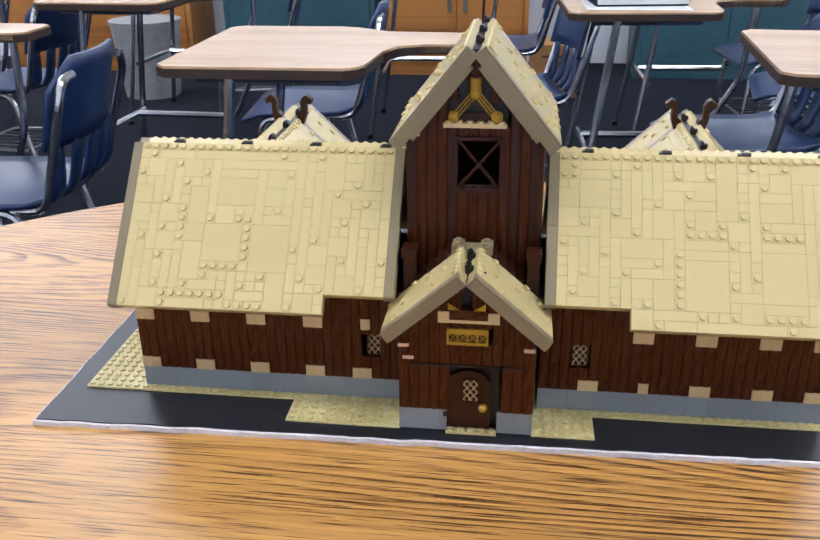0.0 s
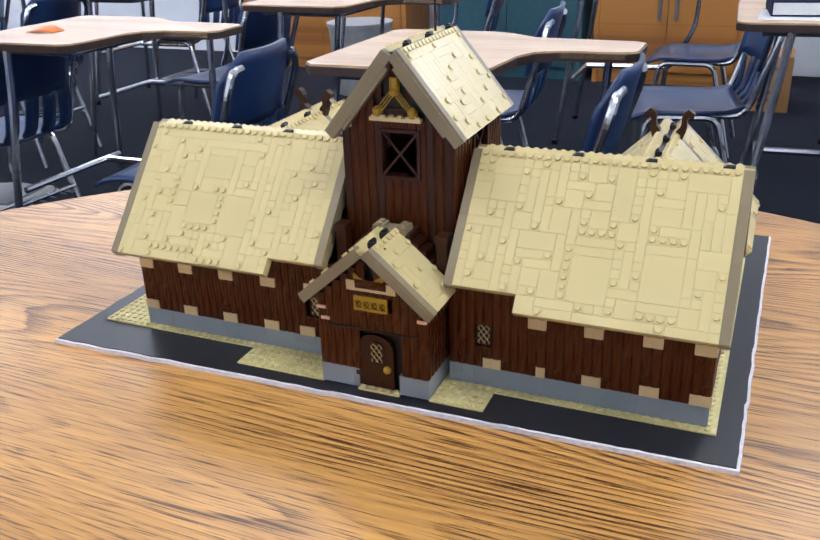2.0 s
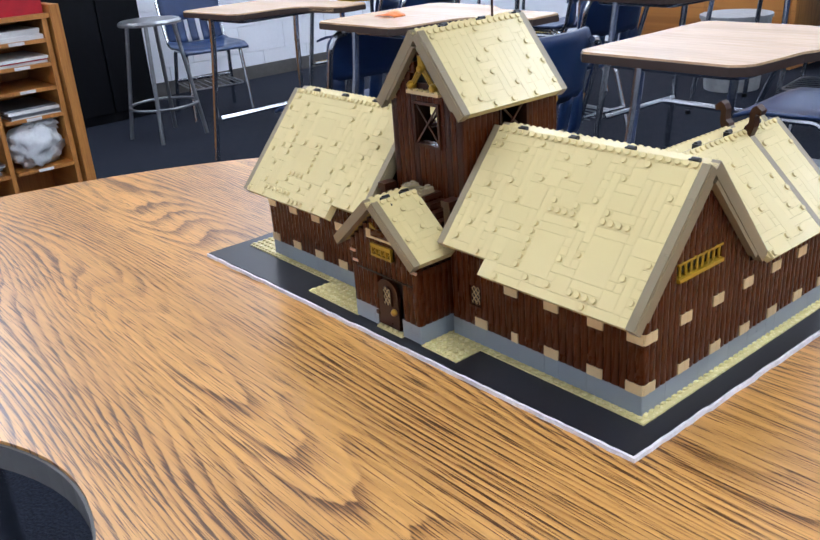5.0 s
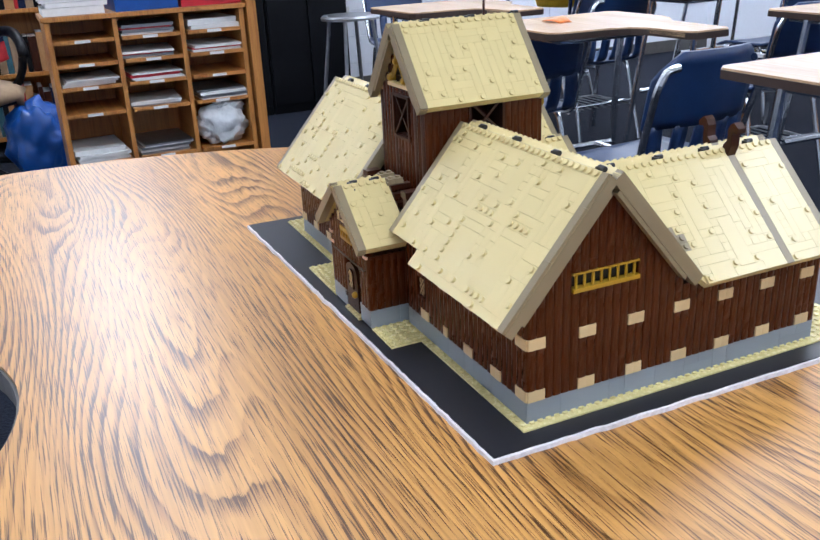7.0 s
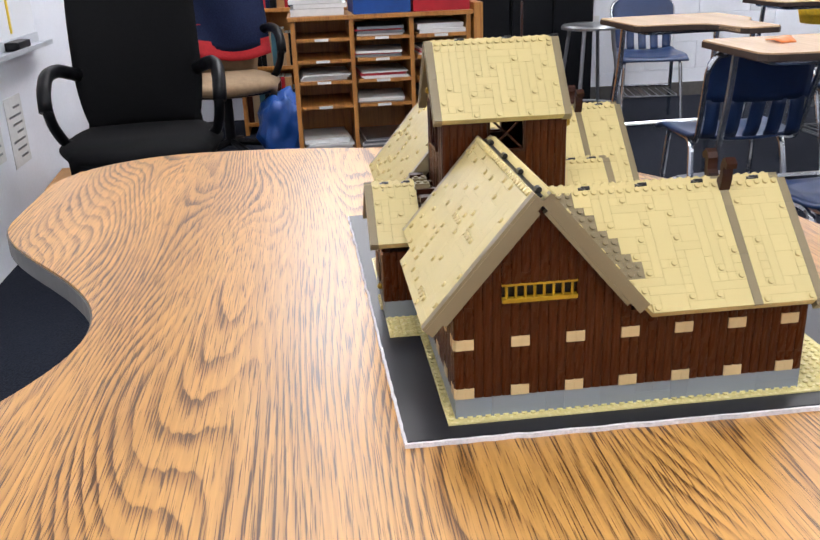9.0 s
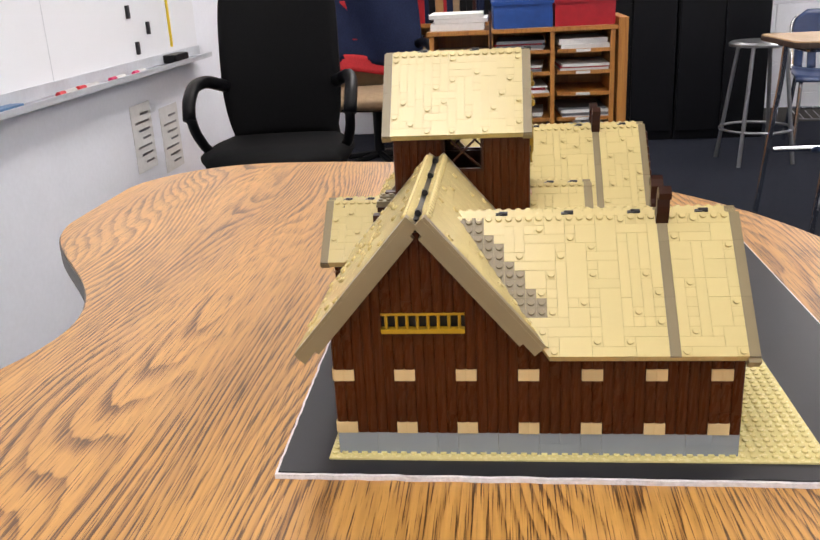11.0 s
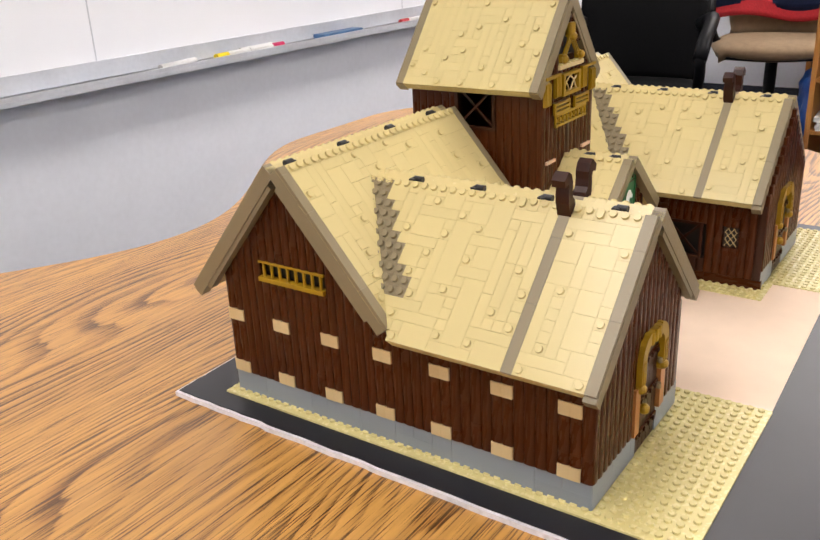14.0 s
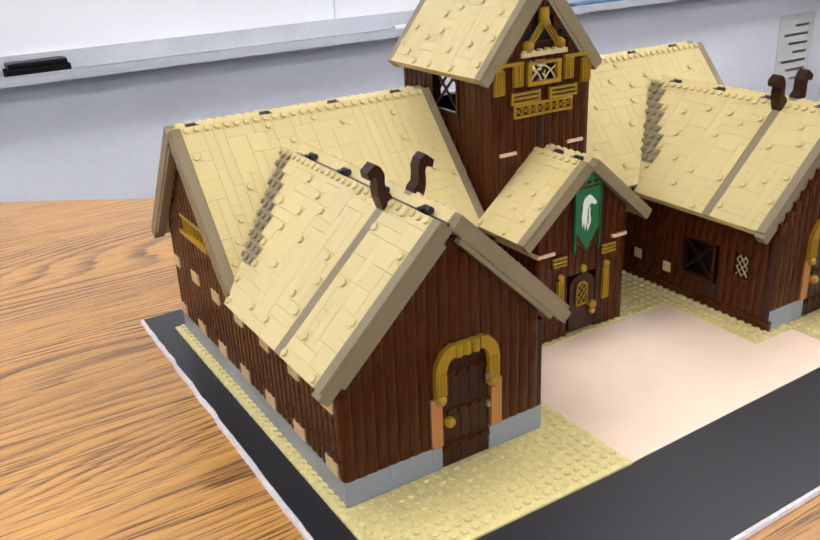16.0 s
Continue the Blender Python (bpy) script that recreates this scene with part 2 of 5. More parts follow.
def box(x0, y0, z0, x1, y1, z1, bevel=0.0):
    return add_box(bmesh.new(), x0, y0, z0, x1, y1, z1, None, bevel)


def prism(poly, z0, z1, bm=None):
    """A flat outline in x, y, raised from z0 to z1."""
    bm = bm or bmesh.new()
    lo = [bm.verts.new((x, y, z0)) for x, y in poly]
    hi = [bm.verts.new((x, y, z1)) for x, y in poly]
    bm.faces.new(lo[::-1])
    bm.faces.new(hi)
    n = len(poly)
    for i in range(n):
        bm.faces.new((lo[i], lo[(i + 1) % n], hi[(i + 1) % n], hi[i]))
    return bm


def add_cyl(bm, p, r, h, seg=12, axis="z", r2=None):
    r2 = r if r2 is None else r2
    rot = {"z": Matrix.Identity(4), "x": Matrix.Rotation(radians(90), 4, "Y"), "y": Matrix.Rotation(radians(-90), 4, "X")}[axis]
    bmesh.ops.create_cone(bm, cap_ends=True, segments=seg, radius1=r, radius2=r2, depth=h, matrix=Matrix.Translation(p) @ rot @ Matrix.Translation((0, 0, h / 2)))
    return bm


def tube(points, r, seg=8, bm=None, closed=False):
    """A round tube swept along points, its corners eased."""
    bm = bm or bmesh.new()
    P = [Vector(p) for p in points]
    Q = [P[0]]
    for a, b, c in zip(P, P[1:], P[2:]):
        k = min(0.045, (a - b).length * 0.4, (c - b).length * 0.4)
        s, e = b + (a - b).normalized() * k, b + (c - b).normalized() * k
        Q += [s.lerp(b, t).lerp(b.lerp(e, t), t) for t in (0.0, 0.25, 0.5, 0.75, 1.0)]
    Q.append(P[-1])
    rings, side = [], None
    for i, q in enumerate(Q):
        d = (Q[min(i + 1, len(Q) - 1)] - Q[max(i - 1, 0)]).normalized()
        if side is None:
            side = d.orthogonal().normalized()
        side = (side - d * side.dot(d)).normalized()
        up = d.cross(side)
        rings.append([bm.verts.new(q + r * (math.cos(a) * side + math.sin(a) * up)) for a in (2 * math.pi * k / seg for k in range(seg))])
    for a, b in zip(rings, rings[1:]):
        for k in range(seg):
            bm.faces.new((a[k], a[(k + 1) % seg], b[(k + 1) % seg], b[k]))
    bm.faces.new(rings[0][::-1])
    bm.faces.new(rings[-1])
    return bm


def sheet(f, nu, nv, thick, bm=None):
    """A bent sheet f(u, v), u and v from 0 to 1, with thickness along its normal."""
    bm = bm or bmesh.new()
    g = [[Vector(f(i / nu, j / nv)) for j in range(nv + 1)] for i in range(nu + 1)]
    top, bot = [], []
    for i in range(nu + 1):
        a, b = [], []
        for j in range(nv + 1):
            du = g[min(i + 1, nu)][j] - g[max(i - 1, 0)][j]
            dv = g[i][min(j + 1, nv)] - g[i][max(j - 1, 0)]
            n = du.cross(dv).normalized()
            a.append(bm.verts.new(g[i][j]))
            b.append(bm.verts.new(g[i][j] - n * thick))
        top.append(a)
        bot.append(b)
    for i in range(nu):
        for j in range(nv):
            bm.faces.new((top[i][j], top[i + 1][j], top[i + 1][j + 1], top[i][j + 1]))
            bm.faces.new((bot[i][j + 1], bot[i + 1][j + 1], bot[i + 1][j], bot[i][j]))
    for i in range(nu):
        bm.faces.new((top[i + 1][0], top[i][0], bot[i][0], bot[i + 1][0]))
        bm.faces.new((top[i][nv], top[i + 1][nv], bot[i + 1][nv], bot[i][nv]))
    for j in range(nv):
        bm.faces.new((top[0][j], top[0][j + 1], bot[0][j + 1], bot[0][j]))
        bm.faces.new((top[nu][j + 1], top[nu][j], bot[nu][j], bot[nu][j + 1]))
    return bm


# ---- the room ----
X0, X1, Y0, Y1, HC = -5.45, 4.6, -0.72, 6.1, 2.75
part("floor", box(X0 - 0.2, Y0 - 0.2, -0.1, X1 + 0.2, Y1 + 0.2, 0.0), CARPET, None)
tagged(bpy.data.objects["floor"], "dark blue-grey loop pile carpet, lightly speckled", "floor", kind="structure")
bmc = bmesh.new()
for i in range(17):
    for j in range(12):
        add_box(bmc, X0 + i * 0.61, Y0 + j * 0.61, HC, X0 + i * 0.61 + 0.602, Y0 + j * 0.61 + 0.602, HC + 0.02)
add_box(bmc, X0 - 0.2, Y0 - 0.2, HC + 0.012, X1 + 0.4, Y1 + 0.5, HC + 0.12)
tagged(part("ceiling", bmc, CEIL, None), "white suspended ceiling of square mineral tiles", "ceiling", kind="structure")
for nm, b, lab in (("wall_south", (X0 - 0.15, Y0 - 0.15, 0, X1 + 0.15, Y0, HC), "white painted classroom wall behind the whiteboard"),
                   ("wall_west", (X0 - 0.15, Y0, 0, X0, Y1, HC), "white painted concrete block wall"),
                   ("wall_north", (X0 - 0.15, Y1, 0, X1 + 0.15, Y1 + 0.15, HC), "plain painted classroom wall"),
                   ("wall_east", (X1, Y0, 0, X1 + 0.15, Y1, HC), "plain painted classroom wall")):
    tagged(part(nm, box(*b), PAINT, None), lab, "wall", kind="structure")
# block courses on the west wall
blockmesh = mesh_of("wall_block", box(0, 0, 0, 0.012, 0.396, 0.196, 0.003), PAINT)
west = bpy.data.objects["wall_west"]
for r in range(9):
    for c in range(15):
        y = 1.2 + c * 0.4 + (r % 2) * 0.2
        if y + 0.4 < Y1:
            put("wall_block", blockmesh, None, west, Matrix.Translation((X0, y, 0.002 + 0.12 * 0 + r * 0.2)))
tagged(part("baseboard", box(X0 + 0.013, 1.2, 0, X0 + 0.022, Y1, 0.10), TEDGE, None), "dark grey rubber skirting along the block wall", "skirting", kind="structure")

# ceiling lights
for k, (x, y) in enumerate(PANELS):
    e = thing("ceiling_light", "surface-mounted fluorescent ceiling light with a wrap-around diffuser", "ceiling light", (x, y, HC), 0, "ceiling lights")
    fr = bmesh.new()
    for a in ((-0.62, -0.32, -0.015, 0.62, -0.29, 0.0), (-0.62, 0.29, -0.015, 0.62, 0.32, 0.0), (-0.62, -0.29, -0.015, -0.59, 0.29, 0.0), (0.59, -0.29, -0.015, 0.62, 0.29, 0.0)):
        add_box(fr, *a)
    part("frame", fr, ALU, e)
    # fixture form is unseen; the diffuser hangs so its sides brighten the ceiling
    part("diffuser", box(-0.586, -0.286, -0.085, 0.586, 0.286, -0.003, 0.02), GLOW, e, "glowing white wrap-around diffuser")

# whiteboard with its tray
wb = thing("whiteboard", "wide white enamel whiteboard with an aluminium tray", "whiteboard", (0, Y0, 0))
part("panel", box(-3.25, 0.0, 0.83, 1.9, 0.018, 2.05), BOARDM, wb)
part("tray", add_box(add_box(bmesh.new(), -3.25, 0.004, 0.785, 1.9, 0.085, 0.797, None, 0.002), -3.25, 0.077, 0.797, 1.9, 0.085, 0.806), ALU, wb, "aluminium pen tray")
part("rail", box(-3.25, 0.0185, 0.80, 1.9, 0.026, 0.84), ALU, wb)
part("top_rail", box(-3.25, 0.0, 2.051, 1.9, 0.026, 2.08), ALU, wb)
for x in (-0.6, 0.65, -1.85):
    part("panel_seam", box(x, 0.0181, 0.84, x + 0.003, 0.0189, 2.05), ALU, wb)


def marker(x, cap, length=0.13, y=-0.655, rz=4, body=None):
    e = thing("marker", "dry-erase marker lying on the whiteboard tray", "marker", (x, y, 0.8055), rz, "markers on the tray")
    part("barrel", add_cyl(bmesh.new(), (-length / 2, 0, 0), 0.0085, length * 0.66, 10, "x"), body or PAPER, e, smooth=False)
    part("cap", add_cyl(bmesh.new(), (-length / 2 + length * 0.661, 0, 0), 0.0088, length * 0.34, 10, "x"), cap, e, "coloured cap")
    return e


marker(-0.99, YELM), marker(-1.12, PINKM, rz=178), marker(-1.10, PAPER, rz=2, y=-0.675), marker(-1.83, REDM, rz=3), marker(-1.98, REDM, rz=-4), marker(-2.22, PINKM, rz=2), marker(-2.42, PINKM, rz=5), marker(-0.80, PAPER, rz=8)
e = thing("eraser", "black felt whiteboard eraser on the tray", "eraser", (0.13, -0.668, 0.798), 2)
part("felt", box(-0.065, -0.022, 0, 0.065, 0.022, 0.02, 0.003), DARKFAB, e)
part("grip", box(-0.06, -0.02, 0.0205, 0.06, 0.02, 0.032, 0.004), DARKPL, e)
tagged(part("folded_cloth", box(-1.55, -0.69, 0.7985, -1.36, -0.645, 0.812, 0.004), BLUM, None), "folded blue cleaning cloth on the tray", "cloth")
tagged(part("marker_pouch", box(-2.95, -0.70, 0.7985, -2.78, -0.64, 0.835, 0.012), DARKPL, None), "small black pouch on the tray", "pouch")
tagged(part("yellow_tape", box(-2.93, Y0 + 0.0185, 0.86, -2.905, Y0 + 0.0205, 1.4), YELM, None), "strip of yellow tape on the whiteboard", "tape")
for k, (x, z) in enumerate(((-2.55, 0.86), (-2.5, 1.0), (-2.6, 1.12), (-2.68, 0.93))):
    tagged(part("magnet_clip", box(x, Y0 + 0.0185, z, x + 0.022, Y0 + 0.03, z + 0.05, 0.004), INK, None), "small black magnetic clip on the whiteboard", "clip", "clips on the board")
for k, (x, z, w, h) in enumerate(((-2.62, 0.40, 0.20, 0.27), (-2.92, 0.34, 0.21, 0.28))):
    e = thing("poster", "white printed notice taped low on the wall", "poster", (x, Y0, z), 0, "notices on the wall")
    part("sheet", box(0, 0.001, 0, w, 0.003, h), PAPER, e)
    for r in range(7):
        part("text_bar", box(0.03, 0.0032, 0.03 + r * h * 0.12, w * (0.55 + 0.3 * ((r * 7) % 3) / 2), 0.0038, 0.03 + r * h * 0.12 + 0.009), STEEL, e)

# ---- the kidney table ----
TZ = 0.741


def kidney(inset=0.0):
    pts = []
    cx, cy, a, b = -0.04, 0.25, 0.91, 0.97
    for k in range(0, 61):
        t = math.pi * k / 60
        c, s = math.cos(t), math.sin(t)
        e = 2 / 2.12
        pts.append((cx + (a - inset) * math.copysign(abs(c) ** e, c), cy + (b - inset) * abs(s) ** e))
    for k in range(1, 9):  # lobe corner
        t = math.pi + math.pi / 2 * k / 8
        pts.append((-0.95 + 0.20 + inset + 0.20 * math.cos(t), 0.20 + inset + 0.20 * math.sin(t) + 0.05 * (1 - k / 8)))
    for k in range(0, 41):
        x = -0.52 + 0.98 * k / 40
        pts.append((x, inset + 0.1125 * (1 + math.cos(math.pi * (x + 0.03) / 0.49)) if abs(x + 0.03) < 0.49 else inset))
    for k in range(0, 8):
        t = 1.5 * math.pi + math.pi / 2 * k / 8
        pts.append((0.87 - 0.20 - inset + 0.20 * math.cos(t), 0.20 + inset + 0.20 * math.sin(t) + 0.05 * k / 8))
    return pts


table = thing("kidney_table", "kidney-shaped activity table with oak laminate top", "table")
part("tabletop", prism(kidney(0.003), TZ - 0.026, TZ), TABLE, table)
part("edge_band", prism(kidney(0.0), TZ - 0.029, TZ - 0.0035), TEDGE, table, "dark grey moulded edge")
for x, y in ((-0.66, 0.26), (0.58, 0.26), (-0.45, 0.86), (0.37, 0.86)):
    lg = part("leg", tube([(x, y, 0.02), (x, y, TZ - 0.03)], 0.016), CHROME, table)
    part("foot", add_cyl(bmesh.new(), (x, y, 0.0), 0.022, 0.022, 12), DARKPL, lg)

# ---- the toy-brick hall on its board; measures in studs of 8 mm ----
S = 0.008
OX, OY, OZ = 0.24, 0.60, 0.748
CX = -35.1          # middle of the hall
rnd = random.Random(7)

board = thing("display_board", "black foam board with torn white edges lying on the table", "board", (OX, OY, 0))
bx0, bx1, by0, by1 = -79.7, 3.3, -6.6, 58.5
outline = []
for (ax, ay), (cx2, cy2), n in (((bx0 + 0.3, -7.4), (bx1, -5.8), 90), ((bx1, -5.8), (bx1 + 0.6, by1), 70), ((bx1 + 0.6, by1), (bx0, by1 - 1), 60), ((bx0, by1 - 1), (bx0 + 0.3, -7.4), 40)):
    for k in range(n):
        f = k / n
        outline.append((ax + (cx2 - ax) * f, ay + (cy2 - ay) * f))
ragged = []
for k, (x, y) in enumerate(outline):
    w = 0.16 * noise.noise((x * 0.30, y * 0.30, 3.0)) + 0.12 * noise.noise((x * 1.1, y * 1.1, 9.0))
    ragged.append(((x + (w if abs(y - by0) > 3 else 0)) * S, (y + (w if abs(y - by0) <= 3 else 0)) * S))
part("facing", prism([(x * 0.9975 - 0.0001, y * 0.995) for x, y in ragged], 0.7452, 0.7462), FOAM, board)
part("core", prism([(x + 0.0024 * (1 if x > 0 else 0), y - 0.0022 * (1 if y < 0 else 0)) for x, y in ragged], TZ, 0.7451), FOAMEDGE, board, "torn white foam core")

hall = thing("toy_brick_hall", "toy-brick timber hall with tan thatched roofs, tower and wings", "toy building", (OX, OY, OZ))


def at(x, y, z):
    return Matrix.Translation((x * S, y * S, z * S))


def frame_of(o, u, v, n):
    m = Matrix((u, v, n)).transposed().to_4x4()
    m.translation = Vector(o) * S
    return m


# shared piece meshes, one stud in size
def log_mesh(width, mat, name, bulge=0.15):
    bm = bmesh.new()
    poly = [(-width / 2 * S, 0.62 * S)]
    for k in range(width):
        x = -width / 2 + k
        for t in range(0, 9):
            a = math.pi * t / 8
            poly.append(((x + 0.5 - 0.5 * math.cos(a)) * S, (0.02 - bulge * math.sin(a)) * S))
    poly.append((width / 2 * S, 0.62 * S))
    clean = [p for i, p in enumerate(poly) if i == 0 or (p[0] - poly[i - 1][0]) ** 2 + (p[1] - poly[i - 1][1]) ** 2 > 1e-12]
    prism(clean, 0, S, bm)
    return mesh_of(name, bm, mat)


LOG, LOG_DARK = log_mesh(1, BROWN, "log"), log_mesh(1, BROWN2, "log_dark")
BLOCK2, BLOCK1 = log_mesh(2, SAND, "block", 0.03), log_mesh(1, SAND, "block_small", 0.03)


def unit_box(name, mat):
    return mesh_of(name, box(0, 0, 0, S, S, S), mat)


UB = {m.name: unit_box("brick", m) for m in (TAN, DTAN, GREY, BROWN, BROWN2, GOLD, SAND, PINK, NOUGAT, BLACK)}


def stud_mesh(mat, seg=12):
    bm = bmesh.new()
    r, h, rings = 0.33, 0.24, []
    for rr, z in ((r, 0), (r, h * 0.8), (r * 0.93, h)):
        rings.append([bm.verts.new((rr * S * math.cos(2 * math.pi * k / seg), rr * S * math.sin(2 * math.pi * k / seg), z * S)) for k in range(seg)])
    for a, b in zip(rings, rings[1:]):
        for k in range(seg):
            bm.faces.new((a[k], a[(k + 1) % seg], b[(k + 1) % seg], b[k]))
    bm.faces.new(rings[-1])
    return mesh_of("stud", bm, mat)


STUD = {m.name: stud_mesh(m) for m in (TAN, DTAN, BROWN2)}


def piece(name, mat, parent, x0, y0, z0, x1, y1, z1, base=None, gap=0.03):
    """A brick of its own between two corners, in studs."""
    m = at(x0 + gap / 2, y0 + gap / 2, z0) @ Matrix.Diagonal((max(x1 - x0 - gap, 0.01), max(y1 - y0 - gap, 0.01), z1 - z0, 1))
    return put(name, UB[mat.name], None, parent, base @ m if base else m)


# --- walls of upright logs ---
def cut(lo, hi, gaps):
    spans = [(lo, hi)]
    for a, b in gaps:
        nxt = []
        for s, e in spans:
            if b <= s or a >= e:
                nxt.append((s, e))
            else:
                if a > s:
                    nxt.append((s, a))
                if b < e:
                    nxt.append((b, e))
        spans = nxt
    return [(s, e) for s, e in spans if e - s > 0.05]


def wall(name, p, d, inward, n, z0, top, holes=(), blocks=(), base=None, dark=False):
    """n logs from p along d. holes: (i0, i1, za, zb). blocks: (i, z, width). base: grey courses up to this height."""
    m = frame_of((p[0], p[1], 0), d, inward, (0, 0, 1))
    back = bmesh.new()
    todo = []
    full = int(n)
    for i in range(full):
        hi = top(i + 0.5)
        gaps = [(za, zb) for i0, i1, za, zb in holes if i0 - 0.01 <= i + 0.5 <= i1 + 0.01]
        for s, e in cut(0 if base is None else 0, hi, gaps):
            add_box(back, i * S, 0.6 * S, s * S, (i + 1) * S, 1.0 * S, e * S)
        gaps = gaps + [(z, z + 1.2) for j, z, w in blocks if j <= i < j + w]
        for s, e in cut(z0, hi, gaps):
            todo.append((i, s, e))
    bmesh.ops.remove_doubles(back, verts=back.verts, dist=1e-6)
    w = part(name, back, BROWN2, hall, m=m)
    for i, s, e in todo:
        zs = [s, e]
        if e - s > 3.0 and rnd.random() < 0.30:
            zs.insert(1, s + 1.2 * rnd.randint(1, int((e - s) / 1.2) - 1))
        for a, b in zip(zs, zs[1:]):
            put("log", LOG_DARK if dark and rnd.random() < 0.12 else LOG, None, w, at(i + 0.5, rnd.uniform(-0.015, 0.015), a) @ Matrix.Diagonal((1, 1, b - a - 0.015, 1)))
    for j, z, wd in blocks:
        put("tan_block", BLOCK2 if wd == 2 else BLOCK1, None, w, at(j + wd / 2, -0.19, z) @ Matrix.Diagonal((1, 1, 1.185, 1)))
    if base:
        x = 0.0
        gaps = [(i0, i1) for i0, i1, za, zb in holes if za < base - 0.1]
        for s, e in cut(0, n, gaps):
            x = s
            while x < e - 0.01:
                ln = min(rnd.choice((2, 3, 4, 4, 6, 8)), e - x)
                if rnd.random() < 0.25 and ln > 2:
                    piece("grey_brick", GREY, w, x, -0.06, 0, x + ln, 0.6, base / 2)
                    piece("grey_brick", GREY, w, x, -0.06, base / 2 + 0.01, x + ln / 2, 0.6, base)
                    piece("grey_brick", GREY, w, x + ln / 2, -0.06, base / 2 + 0.01, x + ln, 0.6, base)
                else:
                    piece("grey_brick", GREY, w, x, -0.06, 0, x + ln, 0.6, base)
                x += ln
    return w


# roof planes, to which the gables reach up
MR_Y, MR_Z, MR_K = 8.9, 24.6, 14.0 / 11.9       # main ridge
ER_Z, ER_K = 22.0, 10.6 / 11.0                  # ridges of the wings
TR_Z, TR_K = 36.0, 9.4 / 7.6                    # tower
PR_Z, PR_K = 17.3, 6.6 / 7.6                    # porches

EAVE = 11.6
main_gable = lambda i: max(EAVE, MR_Z - 0.9 - MR_K * abs(i - MR_Y)) if 0 <= i <= 18.6 else EAVE - 0.4
side_blocks = [(6 * k, 2.4, 2) for k in range(7)] + [(6 * k, 8.15, 2) for k in range(7)]
D, IN = Vector, Vector
XP, XN, YP, YN, ZP = Vector((1, 0, 0)), Vector((-1, 0, 0)), Vector((0, 1, 0)), Vector((0, -1, 0)), Vector((0, 0, 1))
XL = 2 * CX         # mirror of x = 0

wall("wall_side_right", (0, 0), YP, XN, 39, 2.4, main_gable, [(5, 13, 13.25, 15.25)], side_blocks, 2.4)
wall("wall_side_left", (XL, 39), YN, XP, 39, 2.4, lambda i: main_gable(39 - i), [(26, 34, 13.25, 15.25)], side_blocks, 2.4)
front = lambda i: 12.2
wall("wall_front_right", (-28, 0), XP, YP, 28, 2.4, front, [(2.9, 4.6, 5.0, 7.6)],
     [(4, 2.4, 2), (10, 2.4, 1), (15, 2.4, 2), (21, 2.4, 2), (26, 2.4, 2), (9, 8.15, 2), (15, 8.15, 2), (21, 8.15, 2), (26, 8.15, 2)], 2.4)
wall("wall_front_left", (XL, 0), XP, YP, 28, 2.4, front, [(24.4, 26.0, 5.0, 7.6)],
     [(0, 2.4, 2), (6, 2.4, 2), (12, 2.4, 2), (18, 2.4, 2), (23, 2.4, 2), (0, 8.15, 2), (6, 8.15, 2), (12, 8.15, 2), (18, 8.15, 2), (24, 8.15, 1)], 2.4)
ell_gable = lambda c: (lambda i: max(EAVE - 0.9, ER_Z - 1.2 - ER_K * abs(i - c)))
# gable ends of the wings, facing the yard
wall("wall_gable_right", (0, 39), XN, YN, 19.5, 2.4, ell_gable(10), [(9, 13.8, 0, 10.6)], [], 2.4, True)
wall("wall_gable_left", (XL + 19.5, 39), XN, YN, 19.5, 2.4, ell_gable(9.5), [(5.7, 10.5, 0, 10.6)], [], 2.4, True)
# inner walls of the wings
wall("wall_inner_right", (-19.5, 39), YN, XP, 21, 0.0, lambda i: EAVE - 0.8, [(7.5, 12.5, 3.0, 7.6)], [], None, True)
wall("wall_inner_left", (XL + 19.5, 18), YP, XN, 21, 1.2, lambda i: EAVE - 0.8, [(8.7, 13.5, 3.0, 7.6), (16.2, 17.9, 4.9, 7.6)], [], None, True)
wall("wall_back_right", (-19.5, 18.2), XN, YN, 9, 0.0, lambda i: EAVE, [], [], None, True)
wall("wall_back_left", (XL + 28, 18.2), XN, YN, 9, 0.0, lambda i: EAVE, [], [], None, True)
# tower
tgab = lambda i: max(27.6, TR_Z - 1.0 - TR_K * abs(i - 6.6))
TX0, TX1 = CX - 6.6, CX + 6.6
wall("wall_tower_front", (TX0, 3.5), XP, YP, 13.2, 6.0, tgab, [(4.6, 8.6, 22.5, 27.3), (3.6, 9.6, 28.6, 31.0), (4.9, 8.3, 31.0, 33.0)], [], None, True)
wall("wall_tower_back", (TX1, 20.0), XN, YN, 13.2, 0.0, tgab, [(4.6, 8.6, 25.8, 28.3), (3.6, 9.6, 28.9, 31.2), (4.9, 8.3, 31.2, 33.2)], [], None, True)
wall("wall_tower_right", (TX1, 3.5), YP, XN, 16.5, 3.0, lambda i: 27.6, [(6.0, 10.9, 22.5, 27.2)], [], None, True)
wall("wall_tower_left", (TX0, 20.0), YN, XP, 16.5, 3.0, lambda i: 27.6, [(5.6, 10.5, 22.5, 27.2)], [], None, True)
